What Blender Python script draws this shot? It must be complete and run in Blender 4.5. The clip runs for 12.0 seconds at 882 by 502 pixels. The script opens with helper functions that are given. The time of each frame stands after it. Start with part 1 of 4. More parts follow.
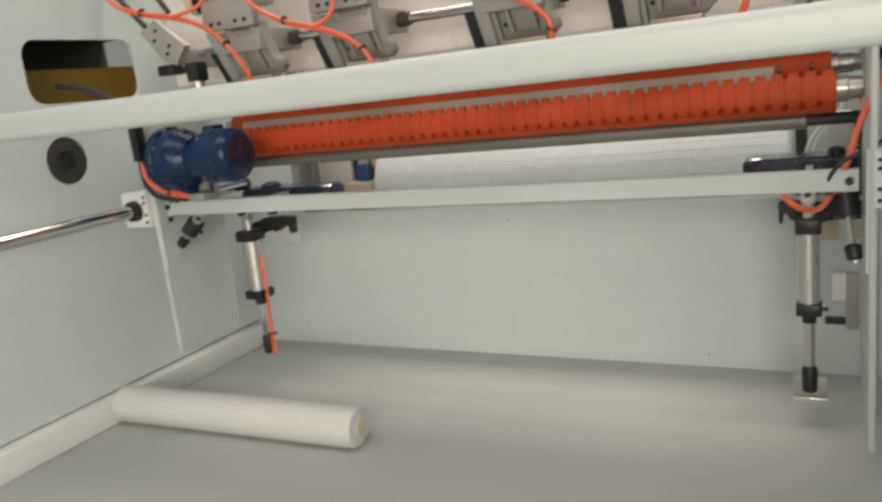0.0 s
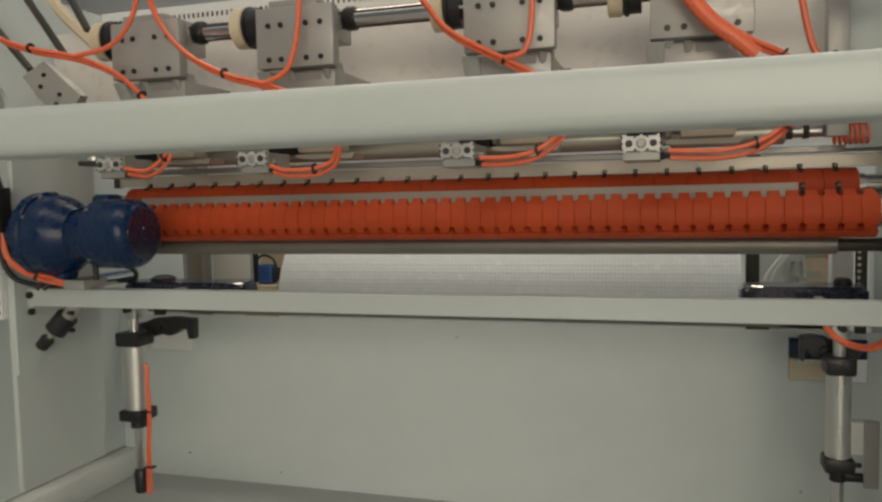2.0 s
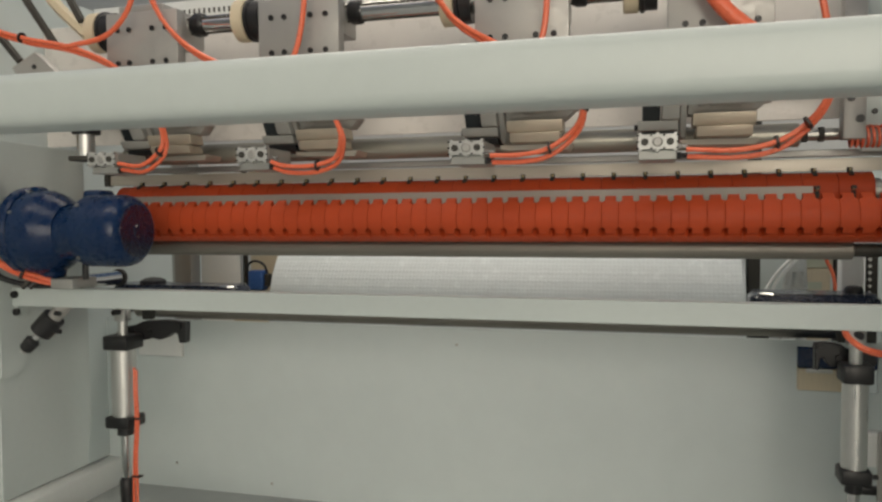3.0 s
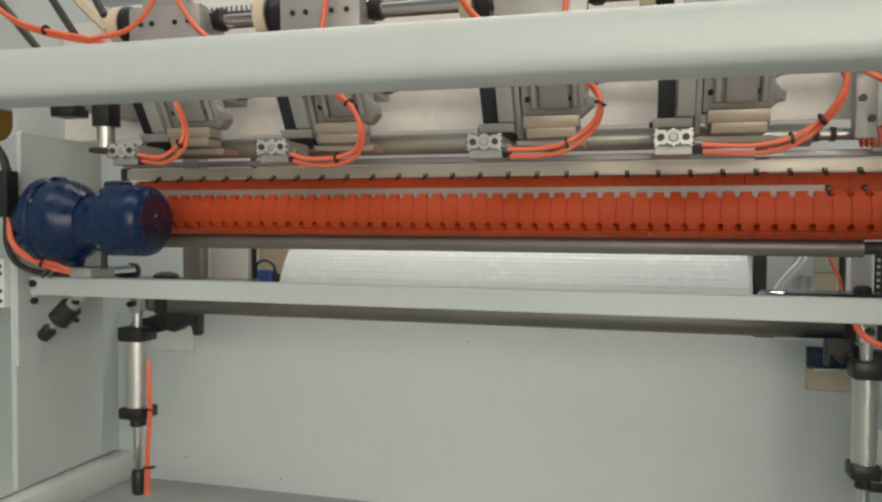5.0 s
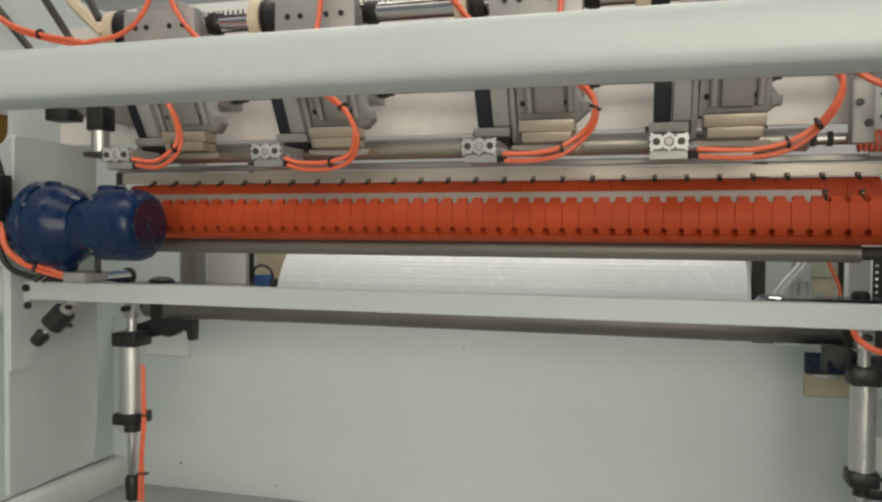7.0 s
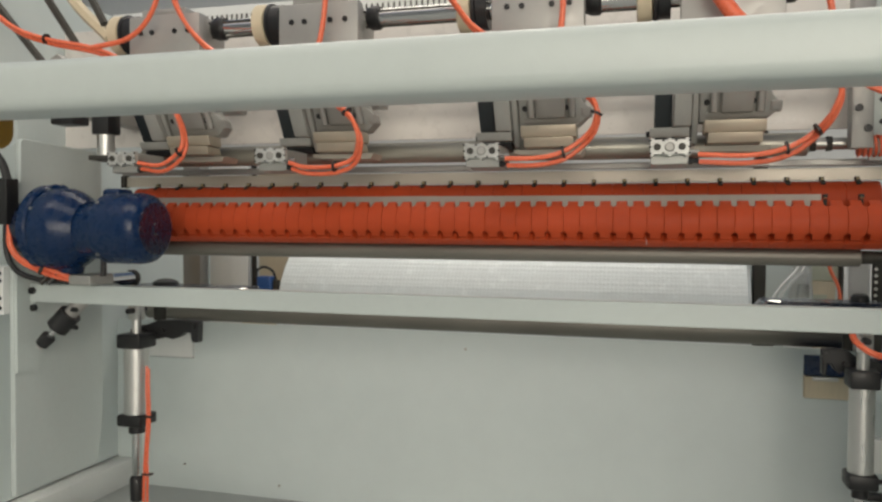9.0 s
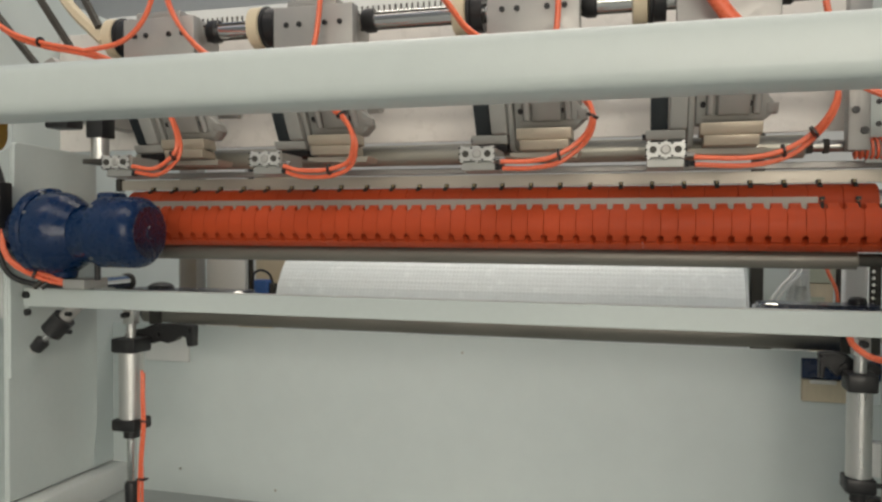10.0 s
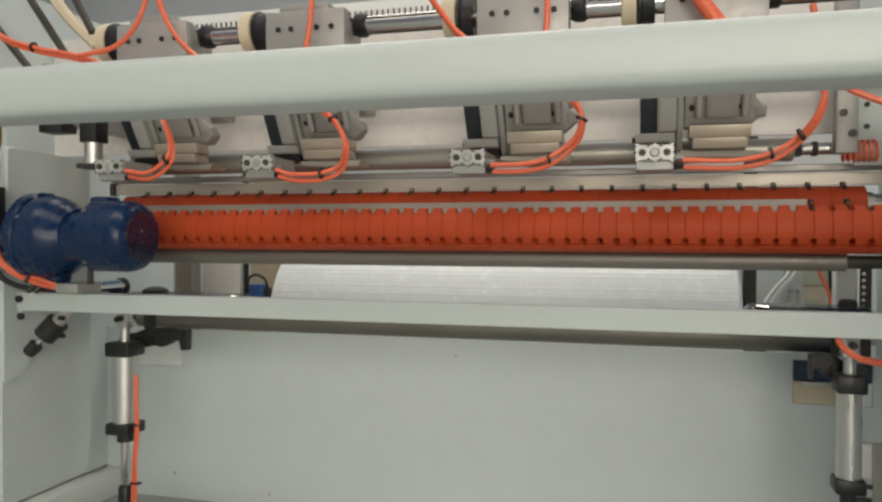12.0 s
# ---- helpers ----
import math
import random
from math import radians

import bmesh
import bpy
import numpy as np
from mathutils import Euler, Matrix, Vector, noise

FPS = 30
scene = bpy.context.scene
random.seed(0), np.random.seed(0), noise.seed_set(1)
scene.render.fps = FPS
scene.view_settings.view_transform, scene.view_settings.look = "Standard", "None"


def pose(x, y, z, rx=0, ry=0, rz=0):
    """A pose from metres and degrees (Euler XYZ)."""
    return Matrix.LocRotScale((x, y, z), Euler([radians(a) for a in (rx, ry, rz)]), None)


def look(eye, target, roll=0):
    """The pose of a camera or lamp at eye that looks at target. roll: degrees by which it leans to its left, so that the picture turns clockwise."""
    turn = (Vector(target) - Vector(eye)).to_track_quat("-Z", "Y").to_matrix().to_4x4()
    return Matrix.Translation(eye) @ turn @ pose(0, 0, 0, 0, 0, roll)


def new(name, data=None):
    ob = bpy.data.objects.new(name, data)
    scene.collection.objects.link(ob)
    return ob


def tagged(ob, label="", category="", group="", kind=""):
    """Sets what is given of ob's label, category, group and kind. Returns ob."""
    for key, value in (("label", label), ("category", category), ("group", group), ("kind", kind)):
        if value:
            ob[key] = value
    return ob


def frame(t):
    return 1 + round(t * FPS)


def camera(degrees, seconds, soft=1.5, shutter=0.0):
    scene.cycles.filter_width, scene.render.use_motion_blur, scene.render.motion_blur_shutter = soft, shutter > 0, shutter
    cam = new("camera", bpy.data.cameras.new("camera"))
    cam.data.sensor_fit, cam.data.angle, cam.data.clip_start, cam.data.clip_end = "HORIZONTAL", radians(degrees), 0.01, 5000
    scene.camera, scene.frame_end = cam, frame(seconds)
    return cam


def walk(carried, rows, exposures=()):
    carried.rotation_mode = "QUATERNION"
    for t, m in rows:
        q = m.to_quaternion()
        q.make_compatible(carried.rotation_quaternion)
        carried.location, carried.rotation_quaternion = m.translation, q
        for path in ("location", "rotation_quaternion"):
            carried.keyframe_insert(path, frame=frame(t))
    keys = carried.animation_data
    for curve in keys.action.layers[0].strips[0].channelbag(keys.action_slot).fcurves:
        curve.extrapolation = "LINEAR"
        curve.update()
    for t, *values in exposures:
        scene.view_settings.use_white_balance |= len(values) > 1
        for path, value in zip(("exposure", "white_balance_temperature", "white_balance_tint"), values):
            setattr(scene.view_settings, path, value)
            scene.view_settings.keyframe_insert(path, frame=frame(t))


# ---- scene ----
from math import cos, pi, sin

# ---------------------------------------------------------------- camera
cam = camera(60.7, 12.0, soft=2.5, shutter=0.4)
PATH = [
    (0, (1.531, -1.709, 1.147), (0.622, 0.022, 0.723), -6.61),
    (0.5, (1.476, -1.717, 1.153), (0.727, 0.111, 0.839), -6.09),
    (1, (1.372, -1.675, 1.143), (0.683, 0.184, 0.879), -4.26),
    (1.5, (1.267, -1.572, 1.133), (0.605, 0.301, 0.901), -3.29),
    (2, (1.198, -1.482, 1.093), (0.631, 0.431, 0.955), -1.23),
    (2.5, (1.164, -1.458, 1.082), (0.637, 0.468, 0.976), -0.58),
    (3, (1.145, -1.450, 1.065), (0.620, 0.478, 0.966), -0.47),
    (5, (1.120, -1.477, 1.032), (0.597, 0.452, 0.963), 0.29),
    (5.5, (1.123, -1.479, 1.030), (0.605, 0.452, 0.972), 0.25),
    (6, (1.127, -1.470, 1.029), (0.605, 0.460, 0.970), 0.27),
    (6.5, (1.126, -1.468, 1.028), (0.606, 0.463, 0.971), 0.23),
    (7, (1.129, -1.466, 1.031), (0.603, 0.463, 0.976), 0.35),
    (9, (1.129, -1.479, 1.038), (0.601, 0.449, 0.983), 0.40),
    (9.5, (1.132, -1.473, 1.037), (0.603, 0.455, 0.983), 0.36),
    (10, (1.133, -1.471, 1.040), (0.608, 0.458, 0.991), 0.30),
    (10.5, (1.133, -1.470, 1.043), (0.613, 0.461, 1.009), 0.11),
    (11, (1.139, -1.470, 1.038), (0.618, 0.461, 1.008), 0.09),
    (11.5, (1.143, -1.472, 1.030), (0.626, 0.460, 1.001), 0.08),
    (12, (1.147, -1.474, 1.036), (0.626, 0.457, 1.001), 0.16),
]
walk(cam, [(t, look(eye, target, roll)) for t, eye, target, roll in PATH],
     exposures=[(0.0, 0.15, 7700, 12), (0.5, -0.08, 7350, 11), (1.5, -0.20, 7600, 10), (2.1, -0.50, 8100, 9), (2.7, -0.34, 7800, 9), (3.2, -0.17, 7600, 9), (5.0, -0.03, 7500, 9), (12.0, -0.03, 7450, 9)])

# ---------------------------------------------------------------- light: a day-lit factory hall, with added fill lights
world = bpy.data.worlds.new("hall_sky")
scene.world = world
world.use_nodes = True
wn = world.node_tree
sky = wn.nodes.new("ShaderNodeTexSky")
sky.sky_type, sky.sun_disc = "NISHITA", False
sky.sun_elevation, sky.sun_rotation = radians(52), radians(215)
wn.links.new(sky.outputs["Color"], wn.nodes["Background"].inputs["Color"])
wn.nodes["Background"].inputs["Strength"].default_value = 0.072


def area_lamp(name, at, to, sx, sy, watts, colour):
    d = bpy.data.lights.new(name, "AREA")
    d.shape, d.size, d.size_y, d.energy, d.color = "RECTANGLE", sx, sy, watts, colour
    ob = new(name, d)
    ob.matrix_world = look(at, to)
    return tagged(ob, "added rectangular area light for the hall", "lamp", "hall ceiling lights", "structure")


# Added overhead area lights; the rear one brightens the bubble film roll.
area_lamp("overhead_fill", (0.9, -1.9, 4.8), (0.9, -0.9, 1.0), 5.0, 1.2, 52, (1.0, 0.965, 0.91))
area_lamp("overhead_fill", (0.9, 1.6, 4.8), (0.9, 1.2, 1.0), 5.0, 1.2, 112, (1.0, 0.975, 0.94))
# added fill from the front that brightens the lower back panel; no window is built
tagged(area_lamp("front_fill", (1.8, -6.7, 1.9), (0.9, 0.0, 0.8), 8.0, 2.6, 405, (1.0, 0.985, 0.96)), "added broad fill light in front of the machine", "window light", "hall windows")


# ---------------------------------------------------------------- materials
def mat(name, col, rough=0.5, metal=0.0, var=0.08, scale=14.0, bump=0.0, bscale=180.0, stretch=(1, 1, 1), rvar=0.12,
        coat=0.0, fleck=0.0, spec=0.5, rnd=0.0):
    m = bpy.data.materials.new(name)
    m.use_nodes = True
    n, l = m.node_tree.nodes, m.node_tree.links
    b = n["Principled BSDF"]
    b.inputs["Metallic"].default_value = metal
    b.inputs["Specular IOR Level"].default_value = spec
    b.inputs["Coat Weight"].default_value = coat
    b.inputs["Coat Roughness"].default_value = 0.12
    geo = n.new("ShaderNodeNewGeometry")
    mp = n.new("ShaderNodeMapping")
    mp.inputs["Scale"].default_value = stretch
    l.new(geo.outputs["Position"], mp.inputs["Vector"])
    big = n.new("ShaderNodeTexNoise")
    big.inputs["Scale"].default_value, big.inputs["Detail"].default_value = scale * 0.25, 3.0
    fine = n.new("ShaderNodeTexNoise")
    fine.inputs["Scale"].default_value, fine.inputs["Detail"].default_value = scale * 6, 4.0
    l.new(geo.outputs["Position"], big.inputs["Vector"])
    l.new(mp.outputs["Vector"], fine.inputs["Vector"])
    add = n.new("ShaderNodeMath")
    add.operation = "MULTIPLY_ADD"
    l.new(fine.outputs["Fac"], add.inputs[0])
    add.inputs[1].default_value = 0.45
    l.new(big.outputs["Fac"], add.inputs[2])
    last = add.outputs[0]
    if rnd:
        oi = n.new("ShaderNodeObjectInfo")
        ra = n.new("ShaderNodeMath")
        ra.operation = "MULTIPLY_ADD"
        l.new(oi.outputs["Random"], ra.inputs[0])
        ra.inputs[1].default_value = rnd
        l.new(last, ra.inputs[2])
        last = ra.outputs[0]
    ramp = n.new("ShaderNodeMapRange")
    ramp.inputs["From Min"].default_value, ramp.inputs["From Max"].default_value = 0.45, 1.0 + rnd
    ramp.inputs["To Min"].default_value, ramp.inputs["To Max"].default_value = 1 - var, 1 + var
    l.new(last, ramp.inputs["Value"])
    mul = n.new("ShaderNodeVectorMath")
    mul.operation = "SCALE"
    mul.inputs[0].default_value = col
    l.new(ramp.outputs["Result"], mul.inputs["Scale"])
    out = mul.outputs["Vector"]
    if fleck:
        sp = n.new("ShaderNodeTexNoise")
        sp.inputs["Scale"].default_value, sp.inputs["Detail"].default_value = 38.0, 6.0
        l.new(geo.outputs["Position"], sp.inputs["Vector"])
        mr = n.new("ShaderNodeMapRange")
        mr.inputs["From Min"].default_value, mr.inputs["From Max"].default_value = 0.66, 0.76
        mr.inputs["To Max"].default_value = fleck
        l.new(sp.outputs["Fac"], mr.inputs["Value"])
        mx = n.new("ShaderNodeMix")
        mx.data_type = "RGBA"
        l.new(mr.outputs["Result"], mx.inputs["Factor"])
        l.new(out, mx.inputs["A"])
        mx.inputs["B"].default_value = (0.11, 0.10, 0.085, 1)
        out = mx.outputs["Result"]
    l.new(out, b.inputs["Base Color"])
    rr = n.new("ShaderNodeMapRange")
    rr.inputs["From Min"].default_value, rr.inputs["From Max"].default_value = 0.3, 0.7
    rr.inputs["To Min"].default_value, rr.inputs["To Max"].default_value = max(0.02, rough - rvar), min(1, rough + rvar)
    l.new(fine.outputs["Fac"], rr.inputs["Value"])
    l.new(rr.outputs["Result"], b.inputs["Roughness"])
    if bump:
        bn = n.new("ShaderNodeTexNoise")
        bn.inputs["Scale"].default_value, bn.inputs["Detail"].default_value = bscale, 3.0
        l.new(mp.outputs["Vector"], bn.inputs["Vector"])
        bp = n.new("ShaderNodeBump")
        bp.inputs["Strength"].default_value, bp.inputs["Distance"].default_value = bump, 0.002
        l.new(bn.outputs["Fac"], bp.inputs["Height"])
        l.new(bp.outputs["Normal"], b.inputs["Normal"])
    return m


PAINT = mat("grey_powder_coat", (0.51, 0.565, 0.548), 0.38, var=0.04, bump=0.03, bscale=260, rvar=0.03)
PANEL = mat("light_grey_sheet_paint", (0.61, 0.675, 0.67), 0.38, var=0.05, scale=3, bump=0.02, bscale=200, rvar=0.08)
FLOOR = mat("grey_floor_paint", (0.43, 0.455, 0.447), 0.55, var=0.07, scale=6, bump=0.06, bscale=120, fleck=0.06)
HALL = mat("hall_plaster", (0.66, 0.66, 0.63), 0.8, var=0.06, scale=3, bump=0.1)
RED = mat("red_silicone_rubber", (0.50, 0.064, 0.018), 0.55, var=0.14, scale=24, bump=0.2, bscale=240, spec=0.3, rnd=0.15)
REDDARK = mat("dull_red_rubber", (0.40, 0.045, 0.010), 0.60, var=0.16, scale=24, bump=0.25, bscale=200, spec=0.35, rnd=0.25)
BLUE = mat("blue_enamel", (0.0018, 0.020, 0.070), 0.30, var=0.10, scale=12, bump=0.03, bscale=90, coat=0.10, spec=0.32)
NAVY = mat("navy_enamel", (0.004, 0.010, 0.032), 0.28, var=0.2, scale=20, coat=0.4)
STEEL = mat("ground_steel", (0.46, 0.45, 0.42), 0.34, 1.0, var=0.10, scale=20, stretch=(0.06, 1, 1), bump=0.05, bscale=300)
MACHINED = mat("milled_steel_plate", (0.40, 0.39, 0.37), 0.48, 0.5, var=0.12, scale=16, stretch=(1, 0.1, 1), bump=0.08, bscale=240, fleck=0.15)
SATIN = mat("satin_oiled_steel", (0.55, 0.505, 0.435), 0.44, 0.5, var=0.10, scale=20, stretch=(0.05, 1, 1), rvar=0.06)
PRESS = mat("oiled_grey_roller_steel", (0.40, 0.385, 0.33), 0.38, 0.6, var=0.10, scale=20, stretch=(0.05, 1, 1), rvar=0.06)
STRIP = mat("dull_pale_strip_steel", (0.40, 0.365, 0.325), 0.5, 0.25, var=0.08, scale=20, stretch=(0.05, 1, 1), rvar=0.06)
PUMPBLUE = mat("bright_blue_paint", (0.03, 0.10, 0.30), 0.35, var=0.15, scale=30)
ROLLER = mat("dark_steel_roller", (0.23, 0.215, 0.19), 0.46, 0.45, var=0.10, scale=20, stretch=(0.05, 1, 1), rvar=0.06)
CHROME = mat("hard_chrome", (0.62, 0.62, 0.61), 0.14, 1.0, var=0.05, rvar=0.06)
ALU = mat("anodised_aluminium", (0.62, 0.62, 0.60), 0.36, 0.85, var=0.06, scale=20, stretch=(1, 1, 0.08), fleck=0.1)
ALUWHITE = mat("bare_aluminium_end_face", (0.52, 0.52, 0.50), 0.45, 0.5, var=0.35, scale=60, bump=0.2, bscale=400)
BLACK = mat("black_plastic", (0.012, 0.012, 0.013), 0.42, var=0.3, scale=30, bump=0.1)
RUBBER = mat("black_rubber_cable", (0.018, 0.019, 0.02), 0.55, var=0.3, scale=30)
ORANGE = mat("orange_pneumatic_tube", (0.84, 0.165, 0.080), 0.34, var=0.10, scale=24, spec=0.5)
CREAM = mat("cream_belt", (0.62, 0.53, 0.38), 0.62, var=0.10, scale=30, bump=0.2, bscale=300, fleck=0.15)
VALVE = mat("dark_grey_valve_plastic", (0.012, 0.017, 0.020), 0.4, var=0.2, scale=30)
TAN = mat("tan_oiled_steel", (0.47, 0.41, 0.325), 0.42, 0.5, var=0.14, scale=30, stretch=(0.1, 1, 1), fleck=0.2)
YELLOW = mat("ochre_yellow_paint", (0.42, 0.25, 0.05), 0.5, var=0.12, scale=8, bump=0.1, fleck=0.15)
DARK = mat("dark_cast_iron", (0.055, 0.052, 0.045), 0.6, 0.3, var=0.25, scale=30, bump=0.3)
WHITE = mat("white_enamel", (0.76, 0.775, 0.76), 0.4, var=0.04, scale=10)
GREYSTEEL = mat("blued_grey_steel", (0.37, 0.37, 0.35), 0.44, 0.3, var=0.12, scale=18, bump=0.06, bscale=240, fleck=0.12)
SHEET = mat("warm_white_sheet", (0.74, 0.705, 0.665), 0.34, var=0.05, scale=6, bump=0.05, fleck=0.05)
BRASS = mat("brassy_pin", (0.50, 0.41, 0.22), 0.4, 0.8, var=0.2, scale=40)
GREENCARD = mat("pale_green_card", (0.50, 0.53, 0.43), 0.75, var=0.15, scale=20, bump=0.15)
CLEAR = mat("crumpled_clear_film", (0.78, 0.80, 0.79), 0.18, var=0.25, scale=30, rvar=0.1)
CARD = mat("beige_cardboard", (0.62, 0.54, 0.40), 0.8, var=0.12, scale=30, stretch=(1, 1, 0.1), bump=0.15)


def wrap_mat():
    """Clear-white air bubble film, many layers thick: rows of small round bubbles."""
    m = mat("bubble_film", (0.74, 0.80, 0.81), 0.22, var=0.08, scale=5, rvar=0.08)
    n, l = m.node_tree.nodes, m.node_tree.links
    geo = n.new("ShaderNodeNewGeometry")
    vor = n.new("ShaderNodeTexVoronoi")
    vor.inputs["Scale"].default_value, vor.inputs["Randomness"].default_value = 78.0, 0.18
    l.new(geo.outputs["Position"], vor.inputs["Vector"])
    bp = n.new("ShaderNodeBump")
    bp.inputs["Strength"].default_value, bp.inputs["Distance"].default_value = 0.38, 0.004
    bp.invert = True
    l.new(vor.outputs["Distance"], bp.inputs["Height"])
    l.new(bp.outputs["Normal"], n["Principled BSDF"].inputs["Normal"])
    return m


WRAP = wrap_mat()
FILM = mat("white_foam_film", (0.60, 0.62, 0.60), 0.55, var=0.06, scale=10, bump=0.3, bscale=30)


# ---------------------------------------------------------------- mesh helpers
def box(bm, lo, hi, bevel=0.0, seg=2):
    c = [(a + b) / 2 for a, b in zip(lo, hi)]
    s = [abs(b - a) for a, b in zip(lo, hi)]
    v = bmesh.ops.create_cube(bm, size=1.0, matrix=Matrix.Translation(c) @ Matrix.Diagonal((*s, 1)))["verts"]
    if bevel:
        e = {x for w in v for x in w.link_edges}
        bmesh.ops.bevel(bm, geom=list(e), offset=bevel, segments=seg, affect="EDGES", profile=0.5)
    return bm


def rod(bm, a, b, r, seg=24, r2=None):
    a, b = Vector(a), Vector(b)
    m = Matrix.Translation((a + b) / 2) @ (b - a).to_track_quat("Z", "Y").to_matrix().to_4x4()
    bmesh.ops.create_cone(bm, cap_ends=True, segments=seg, radius1=r, radius2=r if r2 is None else r2, depth=(b - a).length, matrix=m)
    return bm


def lathe(bm, a, axis, profile, seg=32):
    """Turns (distance along axis, radius) pairs round the axis from the point a."""
    a, axis = Vector(a), Vector(axis).normalized()
    q = axis.to_track_quat("Z", "Y").to_matrix()
    rings = []
    for d, r in profile:
        rings.append([bm.verts.new(a + axis * d + q @ Vector((r * cos(2 * pi * k / seg), r * sin(2 * pi * k / seg), 0))) for k in range(seg)])
    for p, q2 in zip(rings, rings[1:]):
        for k in range(seg):
            bm.faces.new((p[k], p[(k + 1) % seg], q2[(k + 1) % seg], q2[k]))
    bm.faces.new(list(reversed(rings[0])))
    bm.faces.new(rings[-1])
    return bm


def smooth_path(pts, steps=7):
    p = [Vector(q) for q in pts]
    p = [2 * p[0] - p[1], *p, 2 * p[-1] - p[-2]]
    out = []
    for i in range(1, len(p) - 2):
        for k in range(steps):
            t = k / steps
            a, b, c, d = p[i - 1], p[i], p[i + 1], p[i + 2]
            out.append(0.5 * (2 * b + (c - a) * t + (2 * a - 5 * b + 4 * c - d) * t * t + (3 * b - a - 3 * c + d) * t ** 3))
    return out + [p[-2]]


def hose(bm, pts, r, seg=10, steps=7):
    path = smooth_path(pts, steps)
    rings, side = [], Vector((0.31, 0.5, 0.8))
    for i, p in enumerate(path):
        d = (path[min(i + 1, len(path) - 1)] - path[max(i - 1, 0)]).normalized()
        u = d.cross(side).normalized()
        w = d.cross(u)
        side = -u.cross(d) if i == 0 else (side - d * side.dot(d)).normalized()
        u = d.cross(side).normalized()
        w = d.cross(u)
        rings.append([bm.verts.new(p + r * (u * cos(2 * pi * k / seg) + w * sin(2 * pi * k / seg))) for k in range(seg)])
    for a, b in zip(rings, rings[1:]):
        for k in range(seg):
            bm.faces.new((a[k], a[(k + 1) % seg], b[(k + 1) % seg], b[k]))
    bm.faces.new(list(reversed(rings[0])))
    bm.faces.new(rings[-1])
    return bm


def plate(bm, outline, axis, lo, hi, bevel=0.0):
    """A flat plate: the outline (pairs in the two other axes) between lo and hi along axis."""
    def put(a, b, c):
        return {"x": (c, a, b), "y": (a, c, b), "z": (a, b, c)}[axis]
    f = bm.faces.new([bm.verts.new(put(a, b, lo)) for a, b in outline])
    r = bmesh.ops.extrude_face_region(bm, geom=[f])
    step = Vector(put(0, 0, hi - lo))
    bmesh.ops.translate(bm, verts=[v for v in r["geom"] if isinstance(v, bmesh.types.BMVert)], vec=step)
    bmesh.ops.recalc_face_normals(bm, faces=bm.faces[:])
    if bevel:
        bmesh.ops.bevel(bm, geom=bm.edges[:], offset=bevel, segments=1, affect="EDGES")
    return bm


def round_rect(a0, b0, a1, b1, r, n=6):
    out = []
    for ca, cb, s in ((a1 - r, b1 - r, 0), (a0 + r, b1 - r, 90), (a0 + r, b0 + r, 180), (a1 - r, b0 + r, 270)):
        out += [(ca + r * cos(radians(s + 90 * k / n)), cb + r * sin(radians(s + 90 * k / n))) for k in range(n + 1)]
    return out


def holed(bm, a0, b0, a1, b1, holes, axis, lo, hi):
    """A sheet between (a0, b0) and (a1, b1) with holes (outlines) cut through it."""
    def put(a, b, c):
        return Vector({"x": (c, a, b), "y": (a, c, b), "z": (a, b, c)}[axis])
    edges = []
    for loop in ([(a0, b0), (a1, b0), (a1, b1), (a0, b1)], *holes):
        v = [bm.verts.new(put(a, b, lo)) for a, b in loop]
        edges += [bm.edges.new((v[i], v[(i + 1) % len(v)])) for i in range(len(v))]
    fill = bmesh.ops.triangle_fill(bm, use_beauty=True, use_dissolve=False, edges=edges)
    faces = [f for f in fill["geom"] if isinstance(f, bmesh.types.BMFace)]
    r = bmesh.ops.extrude_face_region(bm, geom=faces)
    bmesh.ops.translate(bm, verts=[v for v in r["geom"] if isinstance(v, bmesh.types.BMVert)], vec=put(0, 0, hi - lo))
    bmesh.ops.recalc_face_normals(bm, faces=bm.faces[:])
    return bm


def mesh_of(bm, name, material, sharp=35):
    me = bpy.data.meshes.new(name)
    bm.normal_update()
    for f in bm.faces:
        f.smooth = True
    for e in bm.edges:
        if len(e.link_faces) != 2 or e.calc_face_angle(0) > radians(sharp):
            e.smooth = False
    bm.to_mesh(me)
    bm.free()
    me.materials.append(material)
    return me


def thing(name, at, label, category, group="", kind=""):
    ob = new(name)
    ob.empty_display_size = 0.05
    ob.location = at
    return tagged(ob, label, category, group, kind)


def origin_of(ob):
    at = Vector(ob.location)
    while ob.parent:
        ob = ob.parent
        at += Vector(ob.location)
    return at


def part(name, bm, material, parent, label=""):
    """One mesh object under a thing or a part; bm is in world coordinates."""
    bmesh.ops.translate(bm, verts=bm.verts[:], vec=-origin_of(parent))
    ob = new(name, mesh_of(bm, name, material))
    ob.parent = parent
    return tagged(ob, label)


def single(name, bm, material, label, category, group="", kind=""):
    return tagged(new(name, mesh_of(bm, name, material)), label, category, group, kind)


def B():
    return bmesh.new()


def bolts(parent, places, axis, r=0.006, h=0.005, name="bolt", material=None):
    """Socket-head bolts, each an object on one shared mesh."""
    me = mesh_of(rod(B(), (0, 0, 0), Vector(axis) * h, r, 10), name, material or BLACK)
    base = origin_of(parent)
    for p in places:
        ob = new(name, me)
        ob.parent, ob.location = parent, Vector(p) - base


U = -0.093   # how far the sliding carriage stands forward on its guide pipes
XL, XR = -0.30, 1.80
FZ = 0.325

